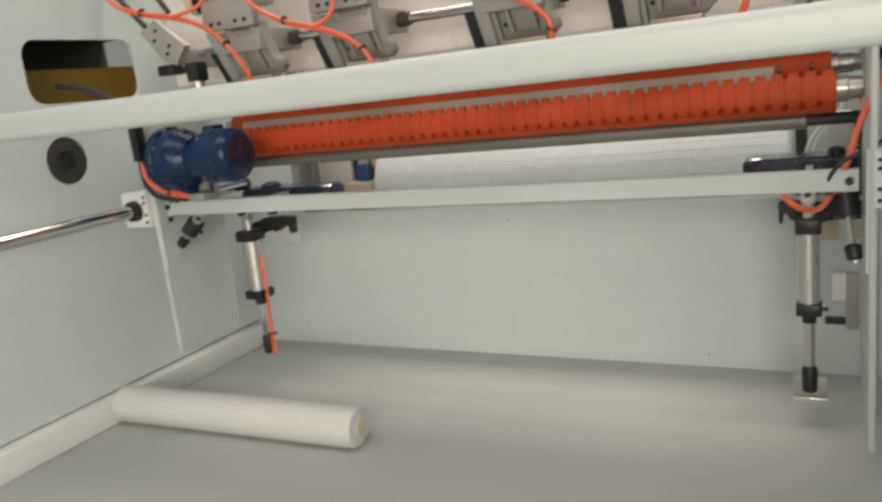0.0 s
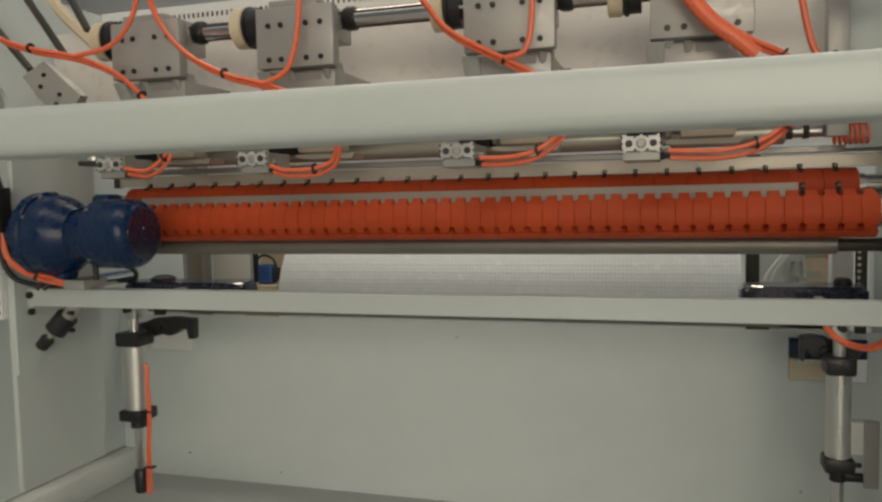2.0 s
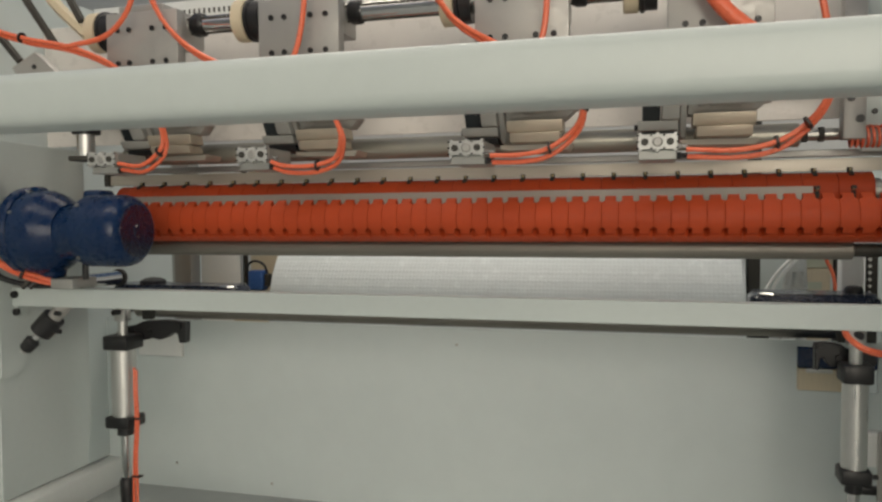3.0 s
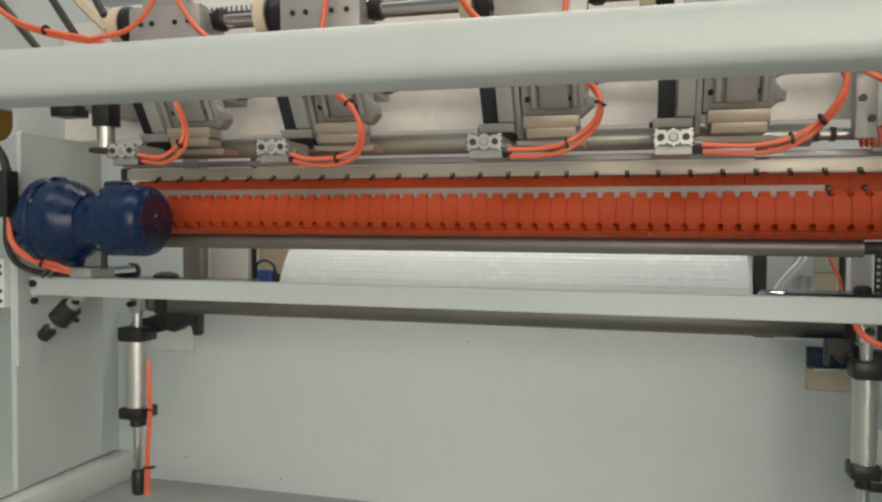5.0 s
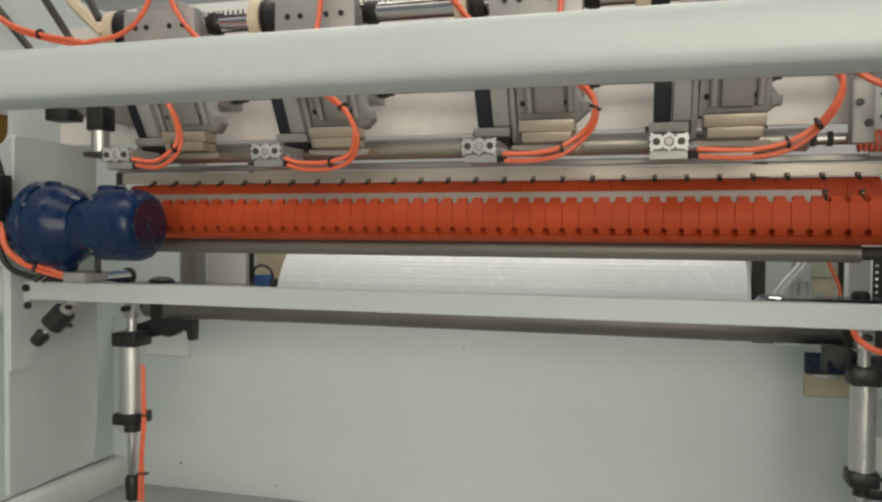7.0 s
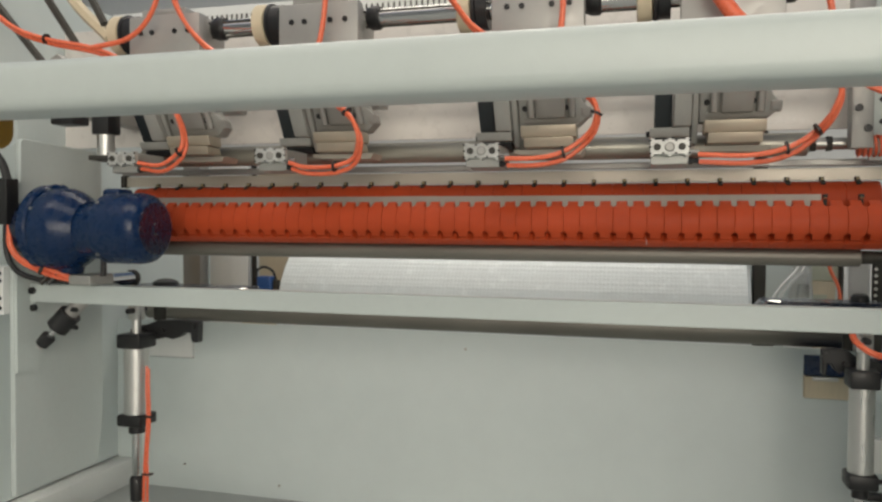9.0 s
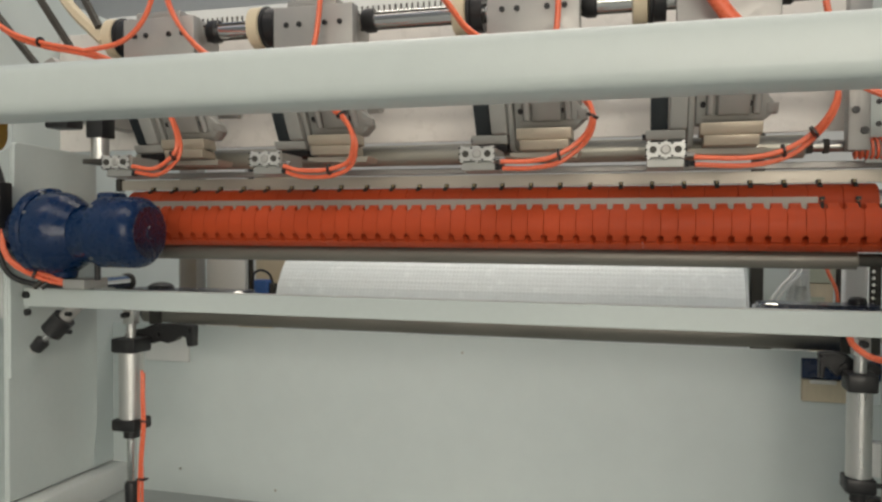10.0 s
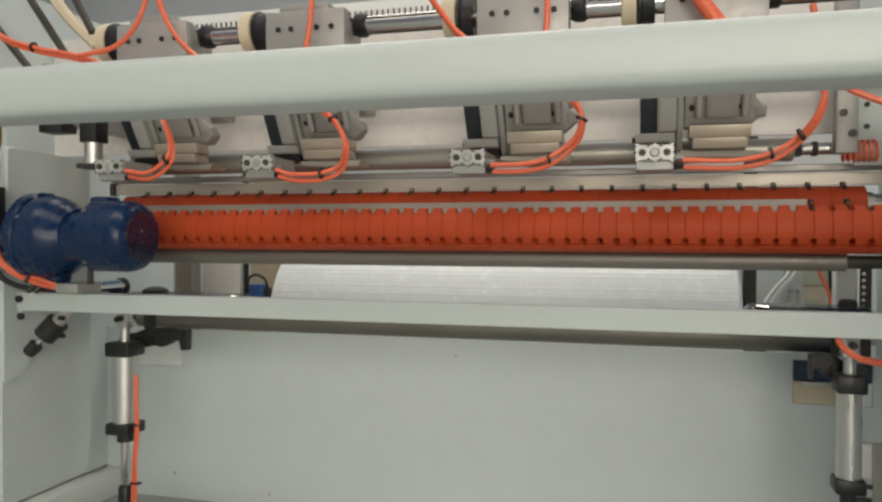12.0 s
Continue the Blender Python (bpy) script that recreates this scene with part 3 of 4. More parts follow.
# ---------------------------------------------------------------- hanging air cylinders and arms
def air_cylinder(x, sgn):
    tr = 0.0275 if sgn > 0 else 0.021
    cw = tr + 0.004
    s = thing("air_cylinder", (x, 0, 0.408), "hanging air cylinder with bright tube and black end caps", "air cylinder", "hanging air cylinders")
    part("tube", rod(B(), (x, 0, 0.610), (x, 0, 0.768), tr, 36), ALU, s, "bright aluminium tube")
    part("top_cap", box(B(), (x - cw, -cw, 0.764), (x + cw, cw, 0.797), 0.005), BLACK, s)
    cap = B()
    box(cap, (x - cw, -cw, 0.586), (x + cw, cw, 0.613), 0.005)
    rod(cap, (x, 0, 0.568), (x, 0, 0.588), tr * 0.66, 20)
    part("lower_cap", cap, BLACK, s)
    part("piston_rod", rod(B(), (x, 0, 0.455), (x, 0, 0.575), 0.0105, 20), CHROME, s, "chromed piston rod")
    part("clevis", lathe(B(), (x, 0, 0.408), (0, 0, 1), [(0, 0.011), (0.004, 0.015), (0.05, 0.0165), (0.058, 0.0135), (0.062, 0.009)], 20), BLACK, s)
    if sgn < 0:
        part("foot_block", box(B(), (x - 0.034, 0.022, 0.385), (x + 0.034, 0.055, 0.432), 0.003), GREYSTEEL, s)
        part("foot_edge", box(B(), (x - 0.036, 0.020, 0.376), (x + 0.036, 0.056, 0.384), 0.002), ALU, s, "bright foot edge")
    h = B()
    rod(h, (x, 0, 0.79), (x, 0, 0.835), 0.0105, 14)
    box(h, (x - 0.014, -0.012, 0.828), (x + 0.014, 0.012, 0.862), 0.002)
    part("rod_eye", h, ALU, s)
    part("pivot_pin", rod(B(), (x, -0.03, 0.85), (x, 0.03, 0.85), 0.0065, 12), BLACK, s)
    part("hanger", box(B(), (x - 0.008, -0.020, 0.856), (x + 0.008, 0.205, 0.878), 0.002), MACHINED, s)
    part("fitting", rod(B(), (x + cw, -0.006, 0.60), (x + cw + 0.012, -0.006, 0.60), 0.0045, 10), BLACK, s)
    a = thing("lever_arm", (x, 0.05, 0.79), "black cast lever arm beside the air cylinder", "lever", "lever arms")
    q = B()
    pts = [(-0.045, 0.792), (-0.04, 0.806), (0.0, 0.812), (0.03, 0.823), (0.09, 0.827), (0.139, 0.824), (0.137, 0.776), (0.121, 0.776), (0.117, 0.797), (0.103, 0.799), (0.09, 0.788), (0.07, 0.781), (0.05, 0.785), (0.03, 0.779), (-0.03, 0.778)]
    reach = 1.0 if sgn > 0 else 0.42
    plate(q, [(x + sgn * u * (reach if u > 0 else 1), v) for u, v in pts], "y", 0.034, 0.056, 0.002)
    part("arm", q, BLACK, a)
    bolts(a, [(x + sgn * u, 0.034, v) for u, v in ((0.0, 0.797), (0.045 * reach, 0.80), (0.125 * reach, 0.812))], (0, -1, 0), 0.006, 0.006)
    for d in ((0.0, 0.0055) if sgn > 0 else ()):
        single("air_tube", hose(B(), [(x + 0.036 + d, -0.012, 0.725 - d), (x + 0.040 + d, -0.018, 0.67), (x + 0.043 + d, -0.02, 0.60), (x + 0.037 + d, -0.02, 0.53), (x + 0.034 + d * 1.5, -0.02, 0.475), (x + 0.028 + d * 1.8, -0.015, 0.415)], 0.0031),
               ORANGE, "orange air tube hanging beside the cylinder", "air tube", "orange air tubes")
    for z in ((0.61, 0.478) if sgn > 0 else ()):
        single("cable_tie", box(B(), (x + 0.03, -0.026, z), (x + 0.054, -0.012, z + 0.004), 0.001, 1), BLACK, "small black cable tie round an orange air tube", "cable tie", "cable ties")


air_cylinder(0.0, 1)
air_cylinder(1.5, -1)

for x0, x1, e in ((-0.20, 0.165, 1), (1.355, 1.60, -1)):
    a = thing("swing_arm", ((x0 + x1) / 2, 0.26, 0.85), "dark navy swing arm with a bright edge", "swing arm", "swing arms")
    up = 0.0 if e > 0 else 0.007
    part("arm", plate(B(), round_rect(x0, 0.20, x1, 0.305, 0.03), "z", 0.838, 0.884 + up, 0.006), NAVY, a)
    part("edge_strip", plate(B(), round_rect(x0 + 0.008, 0.208, x1 - 0.008, 0.297, 0.024), "z", 0.884 + up, 0.889 + up), NAVY, a)
    tip = x1 - 0.012 if e > 0 else x0 + 0.012
    part("bright_tip", hose(B(), [(tip - e * 0.03, 0.207, 0.887 + up), (tip - e * 0.008, 0.212, 0.887 + up), (tip + e * 0.004, 0.225, 0.884 + up)], 0.0032, 8, 3), CHROME, a, "bright chrome corner")
    hx = x0 + 0.10 if e > 0 else x1 - 0.045
    part("pivot_cap", lathe(B(), (hx, 0.250, 0.889 + up), (0, 0, 1), [(0, 0.034 if e > 0 else 0.018), (0.008, 0.032 if e > 0 else 0.018), (0.014, 0.02 if e > 0 else 0.014), (0.016, 0.008)], 24), BLACK, a, "black pivot cap")
    xe = x0 + 0.05 if e > 0 else x1 - 0.05
    part("bracket", box(B(), (xe - 0.015, 0.286, 0.787), (xe + 0.015, 0.304, 0.838), 0.003), DARK, a)
single("notch_block", box(B(), (-0.194, 0.305, 0.686), (-0.058, 0.42, 0.762), 0.003), WHITE, "white painted block standing in the panel opening", "block")
single("notch_block", box(B(), (1.464, 0.306, 0.678), (1.56, 0.42, 0.725), 0.002), CARD, "beige block standing in the panel opening", "block")
single("notch_motor", plate(B(), [(1.464, 0.727), (1.618, 0.727), (1.618, 0.770), (1.464, 0.770)], "y", 0.310, 0.42, 0.001), BLUE, "navy blue motor housing in the panel opening", "motor")
single("bright_clip", box(B(), (1.478, 0.298, 0.718), (1.53, 0.306, 0.727), 0.002), ALU, "bright metal clip on the beige block", "clip")

# ---------------------------------------------------------------- slitter carriages
single("upper_back_sheet", box(B(), (XL, 0.120, 1.238), (1.60, 0.126, 1.53), 0.001, 1), SHEET, "pale sheet metal panel behind the slitter carriages", "machine panel", "", "structure")
t = thing("lower_rail", (0.7, -0.01, 1.30), "polished chrome guide rail for the slitter carriages", "rail")
part("rail", rod(B(), (-0.06, -0.01, 1.318), (1.60, -0.01, 1.318), 0.0125, 24), CHROME, t)
t = thing("upper_shaft", (0.7, -0.13, 1.44), "polished steel upper shaft of the slitters", "shaft")
part("shaft", rod(B(), (0.03, -0.115, 1.442), (1.66, -0.115, 1.442), 0.0165, 24), CHROME, t)
for k in range(3):
    g = 2 * pi * k / 3 + 0.5
    part("spline", rod(B(), (0.03, -0.115 + 0.016 * cos(g), 1.442 + 0.016 * sin(g)), (1.66, -0.115 + 0.016 * cos(g), 1.442 + 0.016 * sin(g)), 0.003, 8), DARK, t)


def lean(bm, slope=0.6):
    """Leans the lower slide back: its foot stands further behind than its head."""
    for v in bm.verts:
        v.co.y += slope * max(0.0, 1.345 - v.co.z)
    return bm


def slitter(X):
    """One slitter carriage; X is where the left edge of its small block stands."""
    s = thing("slitter_carriage", (X, -0.17, 1.15), "milled grey steel slitter carriage with pulley and small air block", "slitter", "slitter carriages")
    blk = part("air_block", box(B(), (X, -0.168, 1.150), (X + 0.061, -0.08, 1.190), 0.0015, 1), GREYSTEEL, s, "small grey air block")
    fb = B()
    box(fb, (X - 0.001, -0.1805, 1.1655), (X + 0.062, -0.168, 1.1905), 0.0012, 1)
    for xx in (0.003, 0.0305, 0.058):
        for zz in (1.1655, 1.1905):
            rod(fb, (X + xx, -0.180, zz), (X + xx, -0.168, zz), 0.003, 8)
    part("end_face", fb, ALUWHITE, blk, "bright cut aluminium end face")
    for xx in (-0.0005, 0.0205, 0.0405, 0.0615):
        for zz in (1.1675, 1.178, 1.1885):
            if zz != 1.178 or xx in (-0.0005, 0.0615):
                part("groove", box(B(), (X + xx - 0.002, -0.1812, zz - 0.0014), (X + xx + 0.002, -0.1795, zz + 0.0014)), BLACK, blk)
    for xx in (0.0105, 0.050):
        part("screw", rod(B(), (X + xx, -0.1835, 1.178), (X + xx, -0.180, 1.178), 0.006, 10), DARK, blk)
    part("port", lathe(B(), (X + 0.0305, -0.1825, 1.178), (0, 1, 0), [(0, 0.006), (0.002, 0.0085), (0.004, 0.0085)], 14), MACHINED, blk)
    for zz in (1.156, 1.170):
        part("fitting", lathe(B(), (X + 0.061, -0.165, zz), (1, 0, 0), [(0, 0.006), (0.006, 0.006), (0.007, 0.0045), (0.016, 0.0045)], 10), BLACK if zz < 1.16 else STEEL, s)
    part("valve", lean(box(B(), (X + 0.006, -0.15, 1.224), (X + 0.036, -0.10, 1.30), 0.002)), VALVE, s, "dark grey valve body")
    part("valve_foot", lean(box(B(), (X - 0.002, -0.155, 1.207), (X + 0.066, -0.09, 1.223), 0.002)), GREYSTEEL, s)
    part("damper", lean(box(B(), (X + 0.002, -0.15, 1.192), (X + 0.064, -0.09, 1.206), 0.003)), BLACK, s)
    part("stop_screw", lean(rod(B(), (X - 0.008, -0.13, 1.215), (X - 0.002, -0.13, 1.215), 0.005, 10)), BLACK, s)
    part("bracket", lean(box(B(), (X + 0.0385, -0.165, 1.2235), (X + 0.068, -0.08, 1.345), 0.002)), GREYSTEEL, s)
    part("rib", lean(box(B(), (X + 0.0695, -0.15, 1.195), (X + 0.079, -0.06, 1.345), 0.001, 1)), GREYSTEEL, s)
    sl = B()
    plate(sl, [(X + 0.082, 1.232), (X + 0.188, 1.232), (X + 0.208, 1.248), (X + 0.208, 1.262), (X + 0.196, 1.275), (X + 0.196, 1.36), (X + 0.082, 1.36)], "y", -0.145, -0.11, 0.001)
    part("slide", lean(sl), GREYSTEEL, s)
    for xx in (0.105, 0.180):
        part("guide_pin", lean(rod(B(), (X + xx, -0.150, 1.245), (X + xx, -0.150, 1.345), 0.0068, 14)), MACHINED, s)
        for zz in (1.262, 1.32):
            part("hole", lean(rod(B(), (X + xx - 0.012, -0.1475, zz), (X + xx - 0.012, -0.1445, zz), 0.005, 10)), BLACK, s)
    part("seat_plate", lean(box(B(), (X + 0.090, -0.1475, 1.236), (X + 0.192, -0.1452, 1.246), 0.0005, 1)), MACHINED, s)
    part("centre_plate", lean(box(B(), (X + 0.117, -0.156, 1.244), (X + 0.168, -0.145, 1.34), 0.001, 1)), MACHINED, s)
    part("tab", lean(box(B(), (X + 0.196, -0.148, 1.246), (X + 0.214, -0.13, 1.262), 0.001, 1)), MACHINED, s)
    part("blade_holder", lean(box(B(), (X + 0.088, -0.155, 1.209), (X + 0.188, -0.11, 1.229), 0.0015), 0.35), TAN, s)
    part("blade_clamp", lean(box(B(), (X + 0.094, -0.160, 1.191), (X + 0.183, -0.11, 1.208), 0.0015), 0.35), TAN, s)
    blade = B()
    plate(blade, [(X + 0.070, 1.1895), (X + 0.200, 1.1895), (X + 0.192, 1.179), (X + 0.085, 1.181), (X + 0.070, 1.184)], "y", -0.168, -0.110)
    part("blade_bar", lean(blade), SATIN, s)
    fp = part("front_plate", box(B(), (X + 0.045, -0.172, 1.348), (X + 0.205, -0.145, 1.462), 0.002), MACHINED, s)
    me = mesh_of(rod(B(), (0, -0.0025, 0), (0, 0.002, 0), 0.0052, 12), "hole", BLACK)
    for zz in (1.364, 1.428):
        for xx in (0.072, 0.098, 0.150, 0.180):
            ob = new("hole", me)
            ob.parent, ob.location = fp, Vector((X + xx, -0.172, zz)) - origin_of(fp)
    part("top_bracket", box(B(), (X + 0.07, -0.165, 1.462), (X + 0.17, -0.06, 1.476), 0.002), MACHINED, s)
    part("carrier", box(B(), (X + 0.055, -0.145, 1.29), (X + 0.195, 0.03, 1.345), 0.003), MACHINED, s)
    part("upper_carrier", box(B(), (X + 0.05, -0.145, 1.40), (X + 0.20, -0.07, 1.46), 0.003), MACHINED, s)
    pl = part("pulley", lathe(B(), (X + 0.0, -0.115, 1.442), (1, 0, 0), [(0, 0.036), (0.003, 0.041), (0.008, 0.041), (0.010, 0.037), (0.03, 0.037)], 36), BLACK, s, "black pulley flange")
    part("belt_ring", lathe(B(), (X - 0.026, -0.115, 1.442), (1, 0, 0), [(0, 0.036), (0.002, 0.040), (0.024, 0.040), (0.026, 0.036)], 36), CREAM, pl, "cream coated rim")
    part("shaft_collar", lathe(B(), (X + 0.205, -0.115, 1.442), (1, 0, 0), [(0, 0.019), (0.008, 0.023), (0.022, 0.023), (0.026, 0.020)], 24), BLACK, s)
    part("rail_bush", lathe(B(), (X + 0.195, -0.01, 1.318), (1, 0, 0), [(0, 0.019), (0.018, 0.019), (0.02, 0.016), (0.03, 0.016)], 24), DARK, s)
    return s


for X in (0.072, 0.404, 0.815, 1.132):
    slitter(X)

# orange air tubes: over the carriages, down behind the crossbeam and back to the small blocks
UPPER = (
    [(-0.286, 1.607), (-0.244, 1.537), (-0.145, 1.456), (-0.057, 1.422), (0.058, 1.396), (0.149, 1.359), (0.208, 1.311), (0.246, 1.262), (0.25, 1.217), (0.24, 1.188), (0.199, 1.163), (0.148, 1.168)],
    [(0.21, 1.60), (0.246, 1.47), (0.308, 1.391), (0.395, 1.341), (0.484, 1.315), (0.556, 1.285), (0.600, 1.252), (0.618, 1.225), (0.624, 1.200), (0.607, 1.169), (0.569, 1.155), (0.512, 1.154), (0.478, 1.163)],
    [(0.74, 1.52), (0.80, 1.435), (0.845, 1.382), (0.94, 1.328), (0.997, 1.295), (1.035, 1.262), (1.045, 1.234), (1.031, 1.203), (0.989, 1.173), (0.942, 1.163), (0.889, 1.163)],
    [(1.19, 1.50), (1.263, 1.385), (1.322, 1.335), (1.375, 1.305), (1.41, 1.270), (1.404, 1.231), (1.38, 1.197), (1.34, 1.172), (1.283, 1.161), (1.206, 1.164)])
BRANCH = ([(0.058, 1.396), (0.142, 1.409), (0.194, 1.452), (0.221, 1.527), (0.225, 1.60)], [(0.484, 1.315), (0.53, 1.336), (0.552, 1.389), (0.562, 1.473), (0.56, 1.56)],
          [(0.94, 1.328), (0.976, 1.341), (0.988, 1.405), (0.985, 1.50)])
for line in UPPER:
    for d in (0.0, 0.0075):
        pts = [(x + d * 0.3, -0.205 + d + (0.018 if k > len(line) - 5 else 0.0), z - d * (1.5 if k > len(line) - 4 else 1.05)) for k, (x, z) in enumerate(line)]
        single("air_tube", hose(B(), pts, 0.0042), ORANGE, "orange air tube looping over a slitter carriage", "air tube", "orange air tubes")
    for k in (3, 6, len(line) - 3):
        a, b2 = Vector((line[k][0], -0.202, line[k][1])), Vector((line[k + 1][0], -0.202, line[k + 1][1]))
        dr = (b2 - a).normalized() * 0.002
        if k == len(line) - 3:
            a = a + Vector((0, 0.018, 0))
        single("cable_tie", rod(B(), a - dr, a + dr, 0.0105, 12), BLACK, "small black cable tie round an orange air tube", "cable tie", "cable ties")
for line in BRANCH:
    single("air_tube", hose(B(), [(x, -0.209, z) for x, z in line], 0.005), ORANGE, "orange air tube rising in front of a slitter plate", "air tube", "orange air tubes")
b = [(1.20, -0.22, 1.46), (1.255, -0.222, 1.375), (1.31, -0.222, 1.325), (1.335, -0.222, 1.302)]
single("thick_air_hose", hose(B(), b, 0.0125, 12), ORANGE, "thick orange air hose over a slitter carriage", "air tube", "orange air tubes")
single("air_tube", hose(B(), [(1.41, -0.12, 1.42), (1.425, -0.12, 1.346), (1.438, -0.12, 1.313), (1.467, -0.12, 1.279), (1.545, -0.12, 1.245), (1.66, -0.12, 1.21)], 0.0055), ORANGE, "orange air tube slanting across the end plate", "air tube", "orange air tubes")

single("wall_disc", lathe(B(), (XL, -0.19, 1.555), (1, 0, 0), [(0, 0.045), (0.004, 0.045), (0.007, 0.04), (0.007, 0.02)], 28), YELLOW, "round ochre yellow disc on the side wall", "cover")

# end bracket and belts at the side wall
s = thing("end_bracket", (-0.09, -0.1, 1.27), "milled steel end bracket with black clamp jaws", "bracket")
q = B()
plate(q, [(-0.175, 1.386), (-0.114, 1.416), (-0.02, 1.335), (-0.06, 1.285), (-0.10, 1.30)], "y", -0.11, -0.085, 0.001)
part("plate", q, MACHINED, s)
bolts(s, [(-0.115, -0.11, 1.385), (-0.125, -0.11, 1.36), (-0.075, -0.11, 1.34), (-0.085, -0.11, 1.32)], (0, -1, 0), 0.005, 0.003)
part("jaw", box(B(), (-0.125, -0.12, 1.262), (-0.065, -0.07, 1.29), 0.004), BLACK, s)
part("bridge", box(B(), (-0.10, -0.085, 1.28), (-0.06, 0.12, 1.33), 0.003), MACHINED, s)
s = thing("side_cylinder", (0.01, -0.12, 1.19), "small upright air cylinder with black head", "air cylinder")
part("tube", rod(B(), (0.018, -0.12, 1.19), (0.018, -0.12, 1.235), 0.018, 20), ALU, s)
part("head", box(B(), (-0.002, -0.14, 1.235), (0.04, -0.10, 1.285), 0.003), BLACK, s)
part("foot", box(B(), (-0.006, -0.145, 1.180), (0.045, -0.095, 1.19), 0.001, 1), DARK, s)
for a, b2 in (((-0.36, -0.10, 1.62), (-0.16, -0.10, 1.40)), ((-0.22, -0.09, 1.63), (-0.075, -0.09, 1.43)), ((-0.085, -0.10, 1.62), (0.0, -0.10, 1.475))):
    a, b2 = Vector(a), Vector(b2)
    if a.x < XL:
        a = b2 + (a - b2) * ((XL + 0.002 - b2.x) / (a.x - b2.x))
    single("drive_belt", hose(B(), [a, (a + b2) / 2, b2], 0.009, 6, 2), DARK, "dark slanting drive belt beside the side wall", "belt", "drive belts")
single("belt_strip", hose(B(), [(-0.15, -0.08, 1.62), (-0.09, -0.08, 1.53), (0.0, -0.085, 1.45)], 0.013, 6, 3), CREAM, "cream flat belt running up to the pulley", "belt")

# right-hand end: plate, spring tube, cable duct
s = thing("end_plate", (1.52, -0.05, 1.16), "machined steel end plate with screw holes", "plate")
part("plate", box(B(), (1.478, 0.02, 1.19), (1.515, 0.05, 1.47), 0.003), MACHINED, s)
bolts(s, [(1.49, 0.02, 1.262), (1.505, 0.02, 1.225), (1.49, 0.02, 1.335)], (0, -1, 0), 0.007, 0.004)
part("cheek", box(B(), (1.515, 0.05, 1.17), (1.60, 0.062, 1.47), 0.002), PAINT, s)
bolts(s, [(1.535, 0.05, z) for z in (1.24, 1.28, 1.33)] + [(1.57, 0.05, z) for z in (1.26, 1.31)], (0, -1, 0), 0.005, 0.003, "screw_hole")
s = B()
for_pts = [(1.49 + 0.0022 * k / 2, 0.045 + 0.018 * cos(k * pi / 4), 1.196 + 0.018 * sin(k * pi / 4)) for k in range(8 * 7)]
hose(s, for_pts, 0.0028, 6, 2)
single("coiled_tube", s, ORANGE, "coiled orange air tube at the roller end", "air tube", "orange air tubes")
for sh in (0.0, 0.010):
    single("air_tube", hose(B(), [(1.675, -0.20 + sh, 1.19), (1.648, -0.19 + sh, 1.117), (1.611, -0.195 + sh, 1.059), (1.586, -0.195 + sh, 1.002), (1.568, -0.19 + sh, 0.938), (1.545, -0.185 + sh, 0.882), (1.519, -0.165 + sh, 0.845),
                                  (1.487, -0.13 + sh, 0.842), (1.461, -0.11, 0.861), (1.457, -0.10, 0.885)], 0.0052),
           ORANGE, "orange air tube curling down past the bar end", "air tube", "orange air tubes")
single("black_cable", hose(B(), [(1.585, -0.20, 0.95), (1.555, -0.205, 0.935), (1.535, -0.20, 0.90), (1.545, -0.18, 0.87)], 0.004), RUBBER, "black cable curling beside the bar end", "cable")
s = thing("toothed_rack", (1.625, 0.10, FZ), "upright dark toothed rack beside the cylinder", "rack")
part("bar", box(B(), (1.620, 0.095, FZ), (1.635, 0.12, 0.80), 0.001, 1), MACHINED, s)
me = mesh_of(box(B(), (-0.005, -0.004, -0.0026), (0.005, 0.004, 0.0026)), "tooth", DARK)
for k in range(50):
    ob = new("tooth", me)
    ob.parent, ob.location = s, Vector((1.625, 0.0925, 0.34 + k * 0.009)) - origin_of(s)

# ---------------------------------------------------------------- behind: film roll, rear frame, hall clutter
s = thing("bubble_film_roll", (0.62, 1.22, 0.40), "big roll of clear air bubble film behind the machine", "film roll")
part("film", lathe(B(), (-0.135, 1.22, 0.72), (1, 0, 0), [(0, 0.12), (0.002, 0.29), (0.01, 0.30), (1.56, 0.30), (1.57, 0.29), (1.572, 0.12)], 72), WRAP, s)
part("core", rod(B(), (-0.30, 1.22, 0.72), (1.53, 1.22, 0.72), 0.045, 24), CARD, s, "cardboard core")
for x in (-0.285, 1.515):
    part("stand", box(B(), (x - 0.015, 1.16, FZ), (x + 0.015, 1.28, 0.70), 0.003), DARK, s)
for x, wd, mt in ((-0.52, 0.07, MACHINED), (1.463, 0.034, DARK)):
    single("rear_post", box(B(), (x - wd / 2, 1.0, FZ), (x + wd / 2, 1.06, 1.7), 0.003), mt, "grey upright post of the rear frame", "post", "rear posts", "structure")
single("partition_board", box(B(), (-0.475, 1.05, FZ), (-0.312, 1.07, 1.30), 0.003), WHITE, "white painted board behind the machine", "board")
single("rear_cabinet", box(B(), (-1.10, 1.08, FZ), (-0.56, 1.40, 1.35), 0.004), PANEL, "pale grey control cabinet behind the machine", "cabinet")
single("pump_backplate", box(B(), (-0.295, 1.10, FZ), (-0.125, 1.12, 1.25), 0.003), CARD, "beige sheet steel plate behind the blue pump", "panel")
# The dark slot is put in as a solid black strip.
single("slot_strip", box(B(), (-0.305, 1.06, FZ), (-0.298, 1.09, 1.30), 0.001, 1), BLACK, "thin black strip standing in for the dark slot beside the white board", "post")
q = thing("small_pump", (-0.197, 0.98, 0.795), "small bright blue pump housing behind the machine", "pump")
